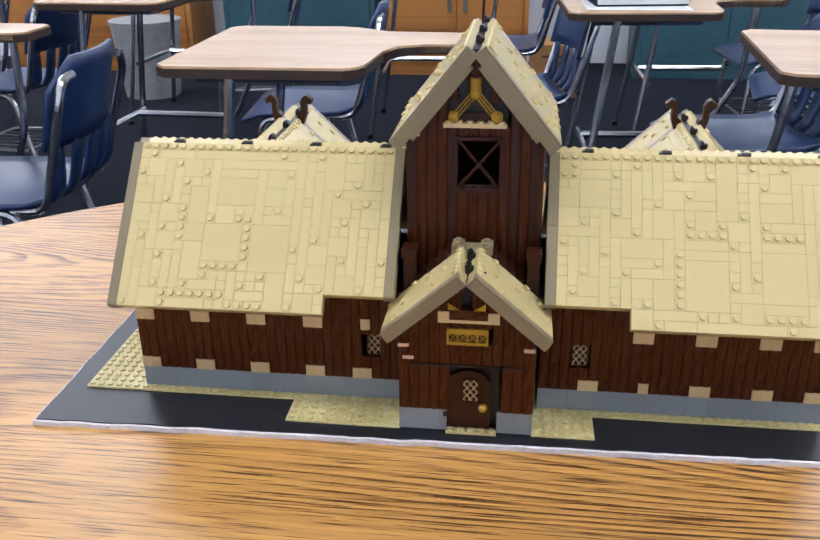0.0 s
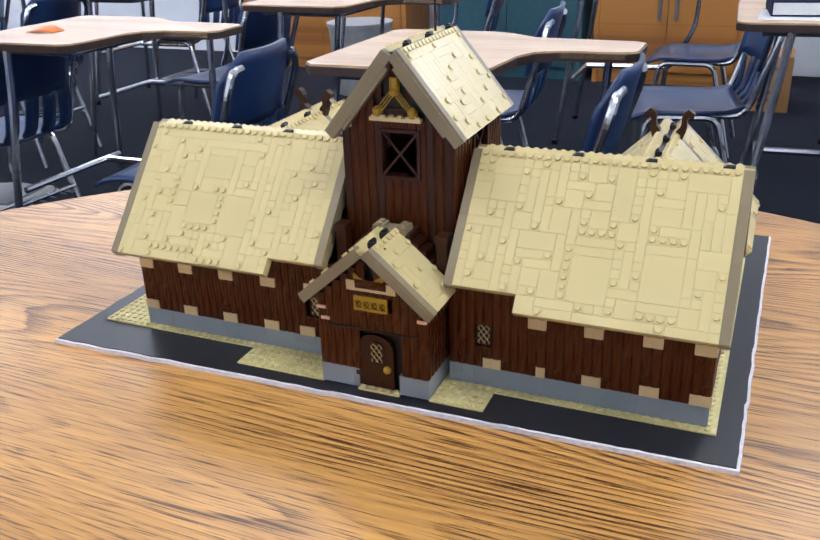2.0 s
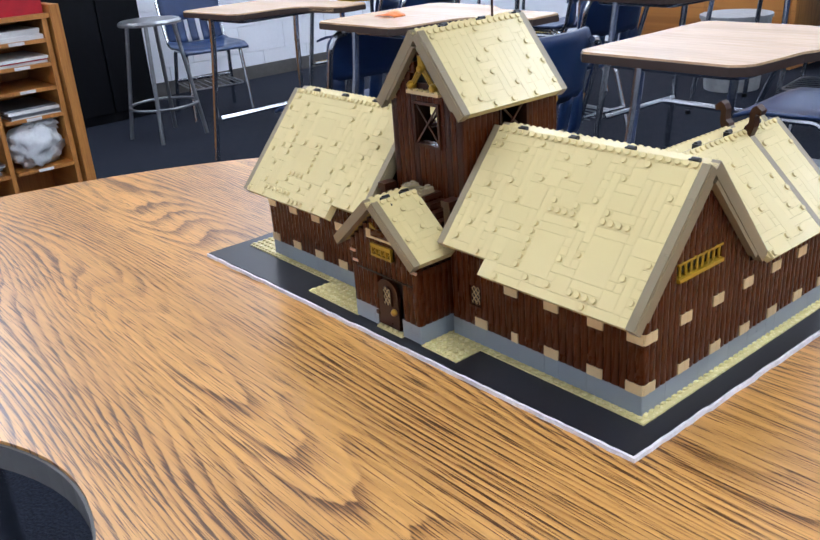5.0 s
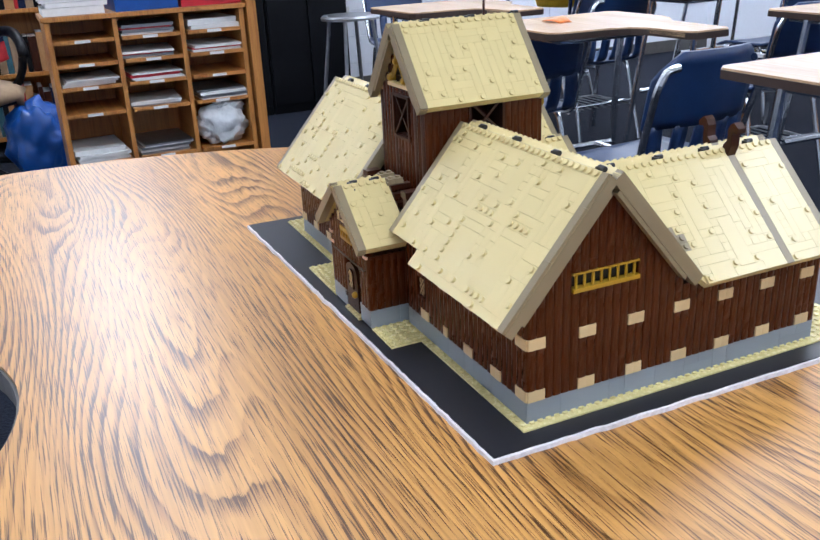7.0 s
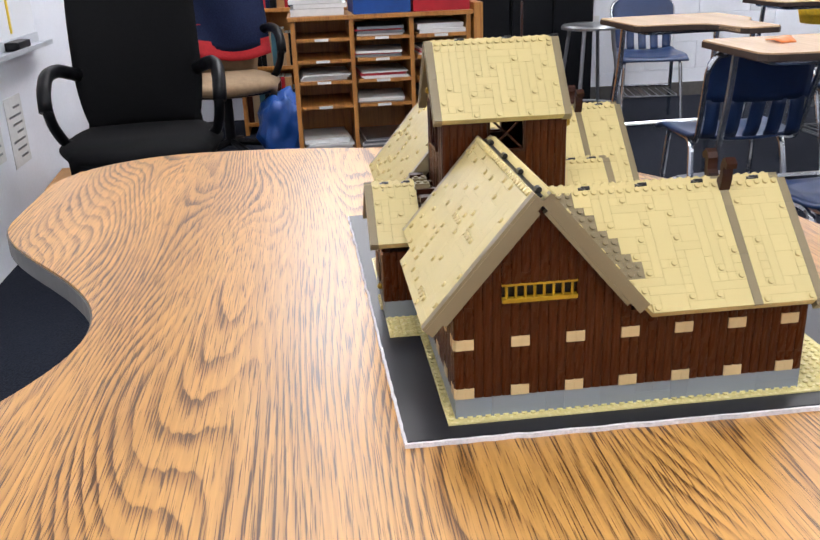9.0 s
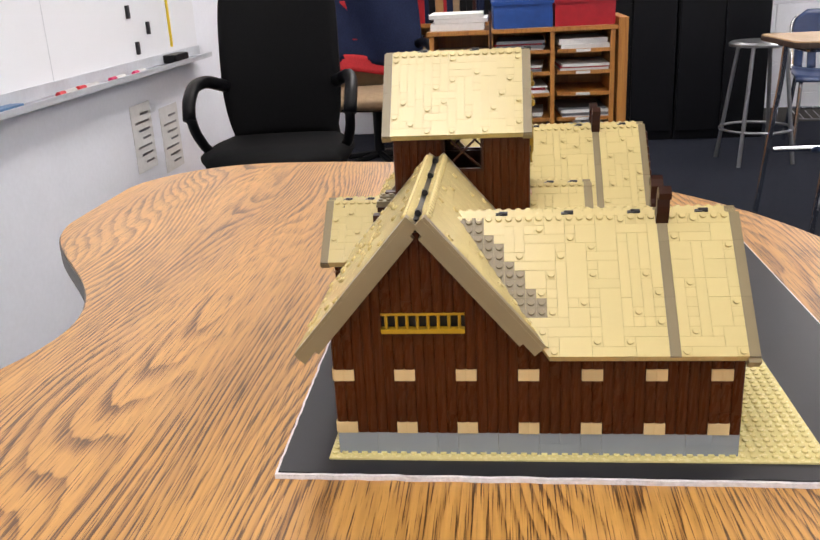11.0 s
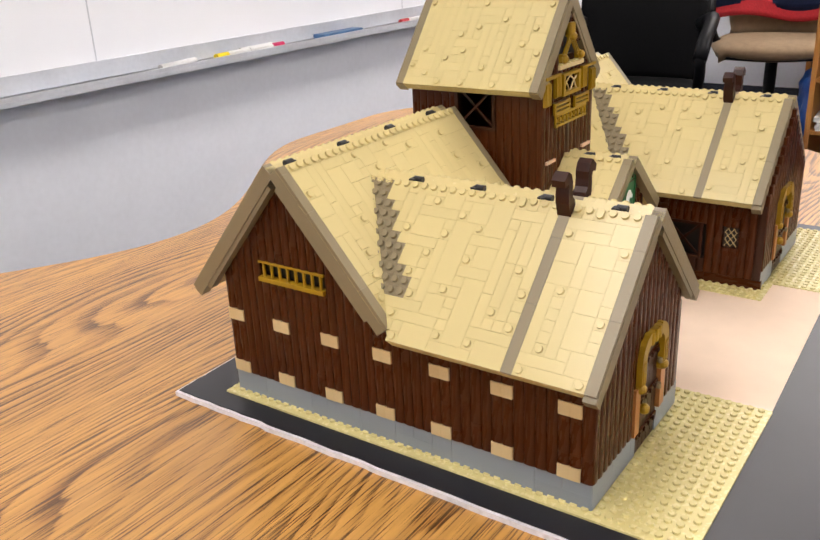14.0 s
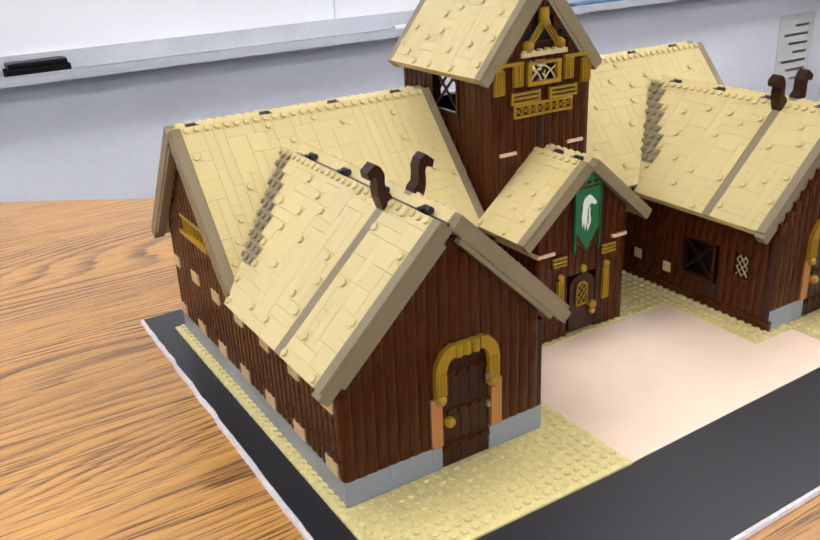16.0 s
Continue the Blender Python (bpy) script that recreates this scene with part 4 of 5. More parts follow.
piece("end_block", SAND, tb, -33.1, -5.25, 12.1, -32.0, -4.8, 13.25)
piece("planter", BROWN, hall, -36.7, -5.35, 12.5, -33.1, -4.8, 13.5)
# shade in the gable gap, put in as a black sheet
part("gable_recess", box(-36.6 * S, -4.2 * S, 13.4 * S, -33.4 * S, -4.1 * S, 17.0 * S), BLACK, hall)
for s in (-1, 1):
    bm = prism([(0, 0), (1.1 * S * -s, 0), (0, 0.7 * S)], 0, 0.3 * S)
    bmesh.ops.transform(bm, matrix=Matrix.Rotation(radians(90), 4, "X"), verts=bm.verts)
    part("gold_corner", bm, GOLD, hall, m=at(CX + s * 1.75, -5.0, 13.5))
    piece("tan_plate", PINK, hall, CX + s * 6.0 - 0.55, -5.25, 9.3, CX + s * 6.0 + 0.55, -4.9, 9.65)
piece("tan_plate", PINK, hall, -41.2, -5.25, 8.0, -40.1, -4.9, 8.35)


def gable_trim(m):
    """Gold gable ornament: a fluted post, two slanting grilles with round knobs and a studded ledge below."""
    g = part("gable_trim", box(-3.0 * S, -0.35 * S, 0, 3.0 * S, 0.3 * S, 0.42 * S), SAND, hall, "gold gable ornament over a tan ledge", m=m)
    for k in range(6):
        put("stud", STUD[TAN.name], None, g, at(-2.5 + k, -0.05, 0.42))
    # shade behind the ornament, put in as a black sheet
    part("recess", box(-3.0 * S, 0.7 * S, 0, 3.0 * S, 0.8 * S, 4.7 * S), BLACK, g)
    part("back_step", box(-1.6 * S, 0.3 * S, 0.42 * S, 1.6 * S, 0.69 * S, 1.3 * S), BROWN2, g)
    part("post", add_cyl(bmesh.new(), (0, 0, 3.2 * S), 0.55 * S, 1.5 * S, 14), GOLD, g, "fluted gold post")
    for s in (-1, 1):
        for q in (-0.32, 0.0, 0.32):
            bm = add_box(bmesh.new(), -1.45 * S, -0.1 * S, -0.065 * S, 1.45 * S, 0.12 * S, 0.065 * S)
            part("grille_bar", bm, GOLD, g, m=at(s * (1.05 + q * 0.6), -0.12, 2.1 + q * 0.75 * s * s * 0.9) @ Matrix.Rotation(radians(s * 50), 4, "Y"))
        part("knob", add_cyl(ball(bmesh.new(), (s * 2.05, -0.35, 1.05), 0.48), (s * 2.05 * S, -0.3 * S, 1.05 * S), 0.55 * S, 0.5 * S, 14, "y"), GOLD, g, "round gold knob")
    part("knob", add_cyl(ball(bmesh.new(), (0, -0.4, 3.2), 0.45), (0, -0.3 * S, 3.2 * S), 0.5 * S, 0.5 * S, 14, "y"), GOLD, g, "round gold knob")


gable_trim(facing_front(CX, 3.4, 28.55))
gable_trim(facing_back(CX, 20.1, 28.75))
crossed("tower_window", facing_front(-37.1, 3.1, 22.1), 4.8, 5.6)
crossed("tower_window", facing_right(TX1 + 0.25, 9.4, 22.4), 5.1, 4.9)
crossed("tower_window", facing_left(TX0 - 0.25, 14.5, 22.4), 5.1, 4.9)
for s in (-1, 1):
    piece("tan_plate", PINK, hall, CX + s * 5.9 - 0.6, 3.25, 27.6, CX + s * 5.9 + 0.6, 3.6, 27.95)
# gold work on the yard side of the tower
for s in (-1, 1):
    for dx, zz in ((3.35, 25.9), (5.75, 25.3)):
        f = part("gold_panel", box(-0.62 * S, -0.25 * S, 0, 0.62 * S, 0, 2.5 * S), GOLD, hall, "fluted gold panel", m=facing_back(CX + s * dx, 20.1, zz))
        for q in range(4):
            piece("flute", GOLD, f, -0.58 + q * 0.32, -0.42, 0.1, -0.58 + q * 0.32 + 0.17, -0.25, 2.4, gap=0.0)
    f = part("gold_grille", box(-1.9 * S, -0.1 * S, 0, 1.9 * S, 0, 1.35 * S), BROWN2, hall, "gold slatted grille", m=facing_back(CX + s * 2.5, 20.2, 24.1))
    for q in range(3):
        piece("slat", GOLD, f, -1.9, -0.4, 0.1 + q * 0.45, 1.9, -0.1, 0.32 + q * 0.45, gap=0.0)
    for q in (-1.9, 1.6):
        piece("slat_end", GOLD, f, q, -0.38, 0.05, q + 0.3, -0.1, 1.3, gap=0.0)
    piece("gold_beam", GOLD, hall, CX + s * 4.5 - 1.8, 20.1, 28.1, CX + s * 4.5 + 1.8, 20.5, 28.42)
    piece("tan_plate", PINK, hall, CX + s * 4.6 - 1.1, 20.05, 18.9, CX + s * 4.6 + 1.1, 20.35, 19.25)
f = part("gold_fence", box(-3.9 * S, -0.3 * S, 0, 3.9 * S, 0, 0.25 * S), GOLD, hall, "gold lattice fence panel", m=facing_back(CX, 20.2, 22.7))
piece("rail", GOLD, f, -3.9, -0.3, 1.15, 3.9, 0, 1.4, gap=0.0)
for k in range(9):
    piece("post", GOLD, f, -3.9 + k * 0.95, -0.25, 0.25, -3.9 + k * 0.95 + 0.18, -0.02, 1.15, gap=0.0)
    if k < 8:
        for s in (1, -1):
            part("cross", add_box(bmesh.new(), -0.55 * S, -0.04 * S, -0.05 * S, 0.55 * S, 0.04 * S, 0.05 * S), GOLD, f, m=at(-3.33 + k * 0.95, -0.14, 0.7) @ Matrix.Rotation(radians(42 * s), 4, "Y"))
win = part("gold_window", add_box(add_box(add_box(add_box(bmesh.new(), -2.2 * S, -0.4 * S, 0, 2.2 * S, 0.2 * S, 0.4 * S), -2.2 * S, -0.4 * S, 2.1 * S, 2.2 * S, 0.2 * S, 2.4 * S), -2.2 * S, -0.4 * S, 0.4 * S, -1.7 * S, 0.2 * S, 2.1 * S), 1.7 * S, -0.4 * S, 0.4 * S, 2.2 * S, 0.2 * S, 2.1 * S), GOLD, hall, "gold framed tracery window", m=facing_back(CX, 20.1, 25.8))
for s in (-1, 1):
    part("tracery", tube([(-1.6 * S * s, -0.1 * S, 0.4 * S), (-0.9 * S * s, -0.1 * S, 1.5 * S), (0.3 * S * s, -0.1 * S, 2.1 * S)], 0.09 * S, 6), SAND, win)
    part("tracery", tube([(-0.2 * S * s, -0.1 * S, 0.4 * S), (-0.7 * S * s, -0.1 * S, 1.2 * S), (-1.6 * S * s, -0.1 * S, 1.7 * S)], 0.09 * S, 6), SAND, win)

# gable vents of the long hall
for fr in (facing_right(0.1, 5, 13.25), facing_left(XL - 0.1, 13, 13.25)):
    v = part("gable_vent", add_box(add_box(bmesh.new(), 0, -0.3 * S, 0, 8 * S, 0.5 * S, 0.42 * S), 0, -0.12 * S, 1.78 * S, 8 * S, 0.3 * S, 2.0 * S), GOLD, hall, "gold balustrade vent in the gable", m=fr)
    for k in range(8):
        part("baluster", add_cyl(bmesh.new(), ((0.5 + k) * S, 0.1 * S, 0.42 * S), 0.16 * S, 1.36 * S, 8), GOLD, v)
    # black sheet stands for the shade between the balusters
    part("recess", box(0, 0.85 * S, 0.3 * S, 8 * S, 0.95 * S, 2.0 * S), BLACK, v)


# doors of the wings with gold arches
def wing_door(m):
    d = part("plank_door", box(0.05 * S, 0.1 * S, 0, 4.75 * S, 0.5 * S, 10.5 * S), BROWN2, hall, "brown plank door with studded straps", m=m)
    for k in range(5):
        piece("plank", BROWN2, d, 0.05 + k * 0.94, -0.02, 0.05, 0.05 + (k + 1) * 0.94, 0.1, 10.45, gap=0.07)
    for z in (1.6, 4.9, 8.4):
        piece("strap", BROWN, d, 0.05, -0.16, z, 4.75, -0.021, z + 0.55, gap=0.0)
        for k in range(4):
            part("rivet", add_cyl(bmesh.new(), ((0.6 + k * 1.1) * S, -0.34 * S, (z + 0.27) * S), 0.24 * S, 0.2 * S, 8, "y"), BROWN2, d)
    part("knob", add_cyl(ball(bmesh.new(), (0.5, -0.5, 4.6), 0.5), (0.5 * S, -0.4 * S, 4.6 * S), 0.3 * S, 0.5 * S, 12, "y"), GOLD, d, "gold door knob")
    for z in (4.6, 7.2):
        part("hinge", add_cyl(bmesh.new(), (4.55 * S, -0.3 * S, z * S), 0.25 * S, 0.5 * S, 8, "z"), DTAN, d)
    for x0, z1 in ((-1.15, 7.0), (4.85, 7.0)):
        piece("nougat_pillar", NOUGAT, d, x0, -0.36, 2.45, x0 + 1.1, 0.4, z1)
    # arch: two bent fluted bands, a row of three gold barrels between
    for s in (1, -1):
        cx = 2.4
        pts = []
        for k in range(9):
            a = math.pi / 2 * k / 8
            pts.append((cx - s * (1.4 + 1.65 * math.sin(math.pi / 2 - a) * 1.0 - 0.0), 9.2 + 2.0 * math.sin(a)))
        band = [(cx - s * 3.15, 7.2), (cx - s * 3.15, 9.2)] + [(cx - s * (1.25 + 1.9 * math.cos(a)), 9.2 + 2.3 * math.sin(a)) for a in (math.pi / 2 * k / 6 for k in range(1, 7))]
        inner = [(cx - s * (1.25 + 0.85 * math.cos(a)), 9.2 + 1.2 * math.sin(a)) for a in (math.pi / 2 * k / 6 for k in range(6, 0, -1))] + [(cx - s * 2.1, 9.2), (cx - s * 2.1, 7.2)]
        bm = prism([(x * S, z * S) for x, z in band + inner], 0.0, 0.55 * S)
        bmesh.ops.transform(bm, matrix=Matrix.Translation((0, -0.05 * S, 0)) @ Matrix.Rotation(radians(90), 4, "X"), verts=bm.verts)
        b = part("arch", bm, GOLD, d, "bent gold arch band")
        for q in range(3):
            bq = cx - s * (2.35 + 0.28 * q)
            part("flute", box((bq - 0.06) * S, -0.68 * S, 7.3 * S, (bq + 0.06) * S, -0.6 * S, 9.4 * S), GOLD, b)
        part("knob", add_cyl(ball(bmesh.new(), (cx - s * 2.62, -0.4, 6.85), 0.5), ((cx - s * 2.62) * S, -0.3 * S, 6.85 * S), 0.55 * S, 0.5 * S, 12, "y"), GOLD, b, "round gold knob")
    for k in range(3):
        part("barrel", add_cyl(bmesh.new(), ((1.55 + 0.85 * k) * S, -0.3 * S, 10.3 * S), 0.42 * S, 1.15 * S, 12), GOLD, d)
    return d


wing_door(facing_back(-9.0, 39.0, 0.0))
wing_door(facing_back(XL + 19.5 - 5.7, 39.0, 0.0))
crossed("yard_window", facing_right(XL + 19.5 + 0.2, 26.7, 2.9), 4.9, 4.8)
crossed("yard_window", facing_left(-19.5 - 0.2, 31.5, 2.9), 4.9, 4.8)
lattice(facing_right(XL + 19.5 + 0.1, 34.2, 5.0), 1.7, 2.1)
for y in (19.8, 24.4):
    piece("tan_brick", TAN, hall, XL + 19.4, y, 2.3 if y > 22 else 2.6, XL + 19.75, y + 1.1, 3.5 if y > 22 else 3.8)
for k in range(3):
    piece("plinth_brick", BROWN, hall, XL + 19.2, 18.2 + k * 7, 0.0, XL + 19.72, 25.2 + k * 7, 1.19)
# black sheet behind the yard window, standing for the shade indoors
part("yard_recess", box((XL + 17.5) * S, 26 * S, 2.5 * S, (XL + 17.7) * S, 32 * S, 8 * S), BLACK, hall)

# yard porch: door, gold posts, banner
yd = arch_door(facing_back(CX + 1.7, 26.85, 0.3), 3.5, 6.5)
# the shade behind this door is a black sheet
part("yard_door_recess", box((CX - 2.2) * S, 25.9 * S, 0, (CX + 2.2) * S, 26.0 * S, 7.2 * S), BLACK, hall)
part("knob", ball(ball(bmesh.new(), (3.0, -0.5, 2.7), 0.5), (3.0, -0.5, 1.9), 0.42), GOLD, yd, "gold door knob")
lattice(facing_back(CX + 0.9, 27.33, 3.2), 1.6, 2.2, mat=GOLD, frame=GOLD)
for s in (-1, 1):
    f = part("gold_post", box(-0.45 * S, -0.3 * S, 0, 0.45 * S, 0, 3.6 * S), GOLD, hall, "fluted gold post beside the door", m=facing_back(CX + s * 3.2, 27.1, 3.2))
    for q in range(3):
        piece("flute", GOLD, f, -0.4 + q * 0.3, -0.42, 0.1, -0.4 + q * 0.3 + 0.16, -0.3, 3.5, gap=0.0)
    part("knob", ball(bmesh.new(), (0, -0.2, 4.0), 0.4), GOLD, f, "round gold knob")
    f = part("gold_grille", box(-0.95 * S, -0.1 * S, 0, 0.95 * S, 0, 1.2 * S), BROWN2, hall, "gold slatted grille", m=facing_back(CX + s * 3.4, 27.15, 8.4))
    for q in range(3):
        piece("slat", GOLD, f, -0.95, -0.35, 0.08 + q * 0.4, 0.95, -0.1, 0.28 + q * 0.4, gap=0.0)
    piece("tan_plate", PINK, hall, CX + s * 5.0 - 1.0, 27.0, 9.9, CX + s * 5.0 + 1.0, 27.35, 10.25)
piece("tan_plate", PINK, hall, BX1 - 0.05, 20.3, 9.9, BX1 + 0.3, 27.3, 10.25)
part("knob", ball(bmesh.new(), (0, 0, 0), 0.45), GOLD, hall, "round gold knob", m=at(CX, 27.2, 7.4))
ban = part("banner", prism([(x * S, z * S) for x, z in ((-1.6, 1.3), (0, 0), (1.6, 1.3), (1.6, 8.0), (-1.6, 8.0))], -0.06 * S, 0.06 * S), GREEN, hall, "green hanging banner with a white horse shape", m=facing_back(CX, 27.5, 9.5) @ Matrix.Rotation(radians(90), 4, "X"))
for a in ((-1.75, 0.0, -1.58, 8.1), (1.58, 0.0, 1.75, 8.1), (-1.75, 8.0, 1.75, 8.3)):
    part("border", box(a[0] * S, a[1] * S, -0.12 * S, a[2] * S, a[3] * S, 0.16 * S), GREEN, ban)
horse = [(-0.05, 1.9), (0.12, 2.9), (0.28, 2.0), (0.42, 3.0), (0.62, 2.4), (0.72, 3.6), (0.60, 4.4), (0.62, 5.0), (0.42, 5.5), (0.05, 5.8), (-0.30, 5.75), (-0.55, 5.45), (-0.95, 5.0), (-1.0, 4.72), (-0.72, 4.62), (-0.45, 4.85), (-0.15, 4.75), (-0.28, 4.3), (-0.25, 3.7), (-0.42, 3.1), (-0.30, 2.6)]
part("emblem", prism([(-x * S * 1.15, (z + 0.3) * S) for x, z in reversed(horse)], 0.065 * S, 0.10 * S), WHITE_P, ban, "white emblem")
part("mane_line", prism([(-0.05 * S, 3.0 * S), (0.12 * S, 3.1 * S), (0.05 * S, 4.3 * S), (0.18 * S, 4.9 * S), (0.08 * S, 4.9 * S), (-0.08 * S, 4.3 * S)], 0.101 * S, 0.108 * S), GREEN, ban)
for a in ((-1.4, 6.9, 1.4, 7.1), (-1.2, 7.3, -0.6, 7.6), (-0.2, 7.3, 0.3, 7.6), (0.7, 7.3, 1.2, 7.6)):
    part("print", box(a[0] * S, a[1] * S, 0.065 * S, a[2] * S, a[3] * S, 0.09 * S), BROWN, ban)
bm = prism([(-1.6 * S, 1.35 * S), (-0.05 * S, 0.1 * S), (-1.0 * S, 1.6 * S), (-1.6 * S, 2.4 * S)], 0.065 * S, 0.09 * S)
part("print", prism([(1.6 * S, 2.4 * S), (1.0 * S, 1.6 * S), (0.05 * S, 0.1 * S), (1.6 * S, 1.35 * S)], 0.065 * S, 0.09 * S, bm), BROWN, ban)

# --- baseplates with their studs, and the paper yard ---
PLZ = -0.02


def baseplate(rects, keep, name="baseplate"):
    bm = bmesh.new()
    for x0, y0, x1, y1 in rects:
        add_box(bm, x0 * S, y0 * S, -0.22 * S, x1 * S, y1 * S, PLZ * S)
    b = part(name, bm, PLATE, hall, "tan studded baseplate")
    verts, faces = [], []
    seg = 10
    for x0, y0, x1, y1 in rects:
        for i in range(int(round(x1 - x0))):
            for j in range(int(round(y1 - y0))):
                cx, cy = x0 + i + 0.5, y0 + j + 0.5
                if not keep(cx, cy):
                    continue
                k0 = len(verts)
                for z, r in ((PLZ, 0.31), (PLZ + 0.19, 0.31), (PLZ + 0.22, 0.28)):
                    verts.extend(((cx + r * math.cos(6.2832 * q / seg)) * S, (cy + r * math.sin(6.2832 * q / seg)) * S, z * S) for q in range(seg))
                for lv in (0, seg):
                    faces.extend((k0 + lv + q, k0 + lv + (q + 1) % seg, k0 + lv + seg + (q + 1) % seg, k0 + lv + seg + q) for q in range(seg))
                faces.append(tuple(k0 + 2 * seg + q for q in range(seg)))
    me = bpy.data.meshes.new("studs")
    me.from_pydata(verts, [], faces)
    me.materials.append(PLATE)
    tagged(put("studs", me, None, b), kind="stuff")


def outdoors(x, y):
    if -0.2 + 0 > x > XL + 0.2 and 0 < y < 18:
        return False
    if (-19.5 < x < 0 or XL < x < XL + 19.5) and 17 < y < 39:
        return False
    if PX0 < x < PX1 and -4.9 < y < 20:
        return False
    if BX0 < x < BX1 and y < 27 and y > 17:
        return False
    return True


baseplate([(-22.4, -1, 1, 47.4)], outdoors)
baseplate([(XL - 6.5, -1, XL + 16.5, 46.6)], outdoors)
baseplate([(XL + 16.5, -1, -22.4, 27.6)], outdoors)
baseplate([(XL + 16.5, 27.6, XL + 22.5, 40.0)], outdoors)
baseplate([(-53.4, -5, PX0, -1)], lambda x, y: True)
baseplate([(PX1, -5, -22.4, -1)], lambda x, y: True)
tagged(part("yard_paper", prism([(x * S + OX, y * S + OY) for x, y in ((XL + 16.6, 27.7), (-22.5, 27.7), (-22.5, 47.3), (XL + 16.6, 46.5))], 0.7464, 0.7470), CARD, None), "cream paper sheet laid as the yard between the wings", "paper")

# ---- furniture of the classroom ----
def near(x, y, z=0.0):
    """A place on the floor plan of the desks, from the plan's own units to the room's."""
    return (0.25 + (x - 0.25) * 0.82, 0.1 + (y - 0.1) * 0.82, z)


def reshape(e, sx, sy, sz):
    m = Matrix.Diagonal((sx, sy, sz, 1))
    for ob in e.children_recursive:
        ob.data.transform(m)
    return e


def desk_top_outline():
    pts = [(0.0, 0.03), (0.03, 0.0), (0.47, 0.0), (0.50, 0.02), (0.515, 0.05), (0.53, 0.24), (0.56, 0.31), (0.62, 0.345), (0.80, 0.355), (0.83, 0.38), (0.83, 0.52), (0.80, 0.545), (0.50, 0.56), (0.40, 0.63), (0.34, 0.65), (0.03, 0.65), (0.0, 0.62)]
    return pts


def student_desk(loc, rz=0):
    e = thing("student_desk", "student desk with wood-grain top on chrome tube legs", "desk", loc, rz, "student desks")
    o = desk_top_outline()
    part("desktop", prism(o, 0.744, 0.762), DESK, e)
    c = Vector((0.35, 0.33))
    part("desk_edge", prism([(c.x + (x - c.x) * 1.008, c.y + (y - c.y) * 1.008) for x, y in o], 0.738, 0.757), EDGE, e, "dark brown moulded edge")
    for y in (0.07, 0.58):
        lg = part("leg", tube([(0.05, y + (0.05 if y > 0.3 else -0.04), 0.0), (0.15, y, 0.60), (0.17, y, 0.737)], 0.0145), CHROME, e)
        part("foot", add_cyl(bmesh.new(), (0.05, y + (0.05 if y > 0.3 else -0.04), 0.0), 0.018, 0.02, 10), DARKPL, lg)
    part("arm_support", tube([(0.13, 0.50, 0.30), (0.60, 0.50, 0.30), (0.72, 0.46, 0.50), (0.74, 0.45, 0.737)], 0.0125), CHROME, e)
    part("crossbar", tube([(0.12, 0.07, 0.30), (0.12, 0.58, 0.30)], 0.011), CHROME, e)
    part("under_rail", tube([(0.08, 0.07, 0.728), (0.46, 0.07, 0.728), (0.46, 0.55, 0.728)], 0.010), CHROME, e)
    return e


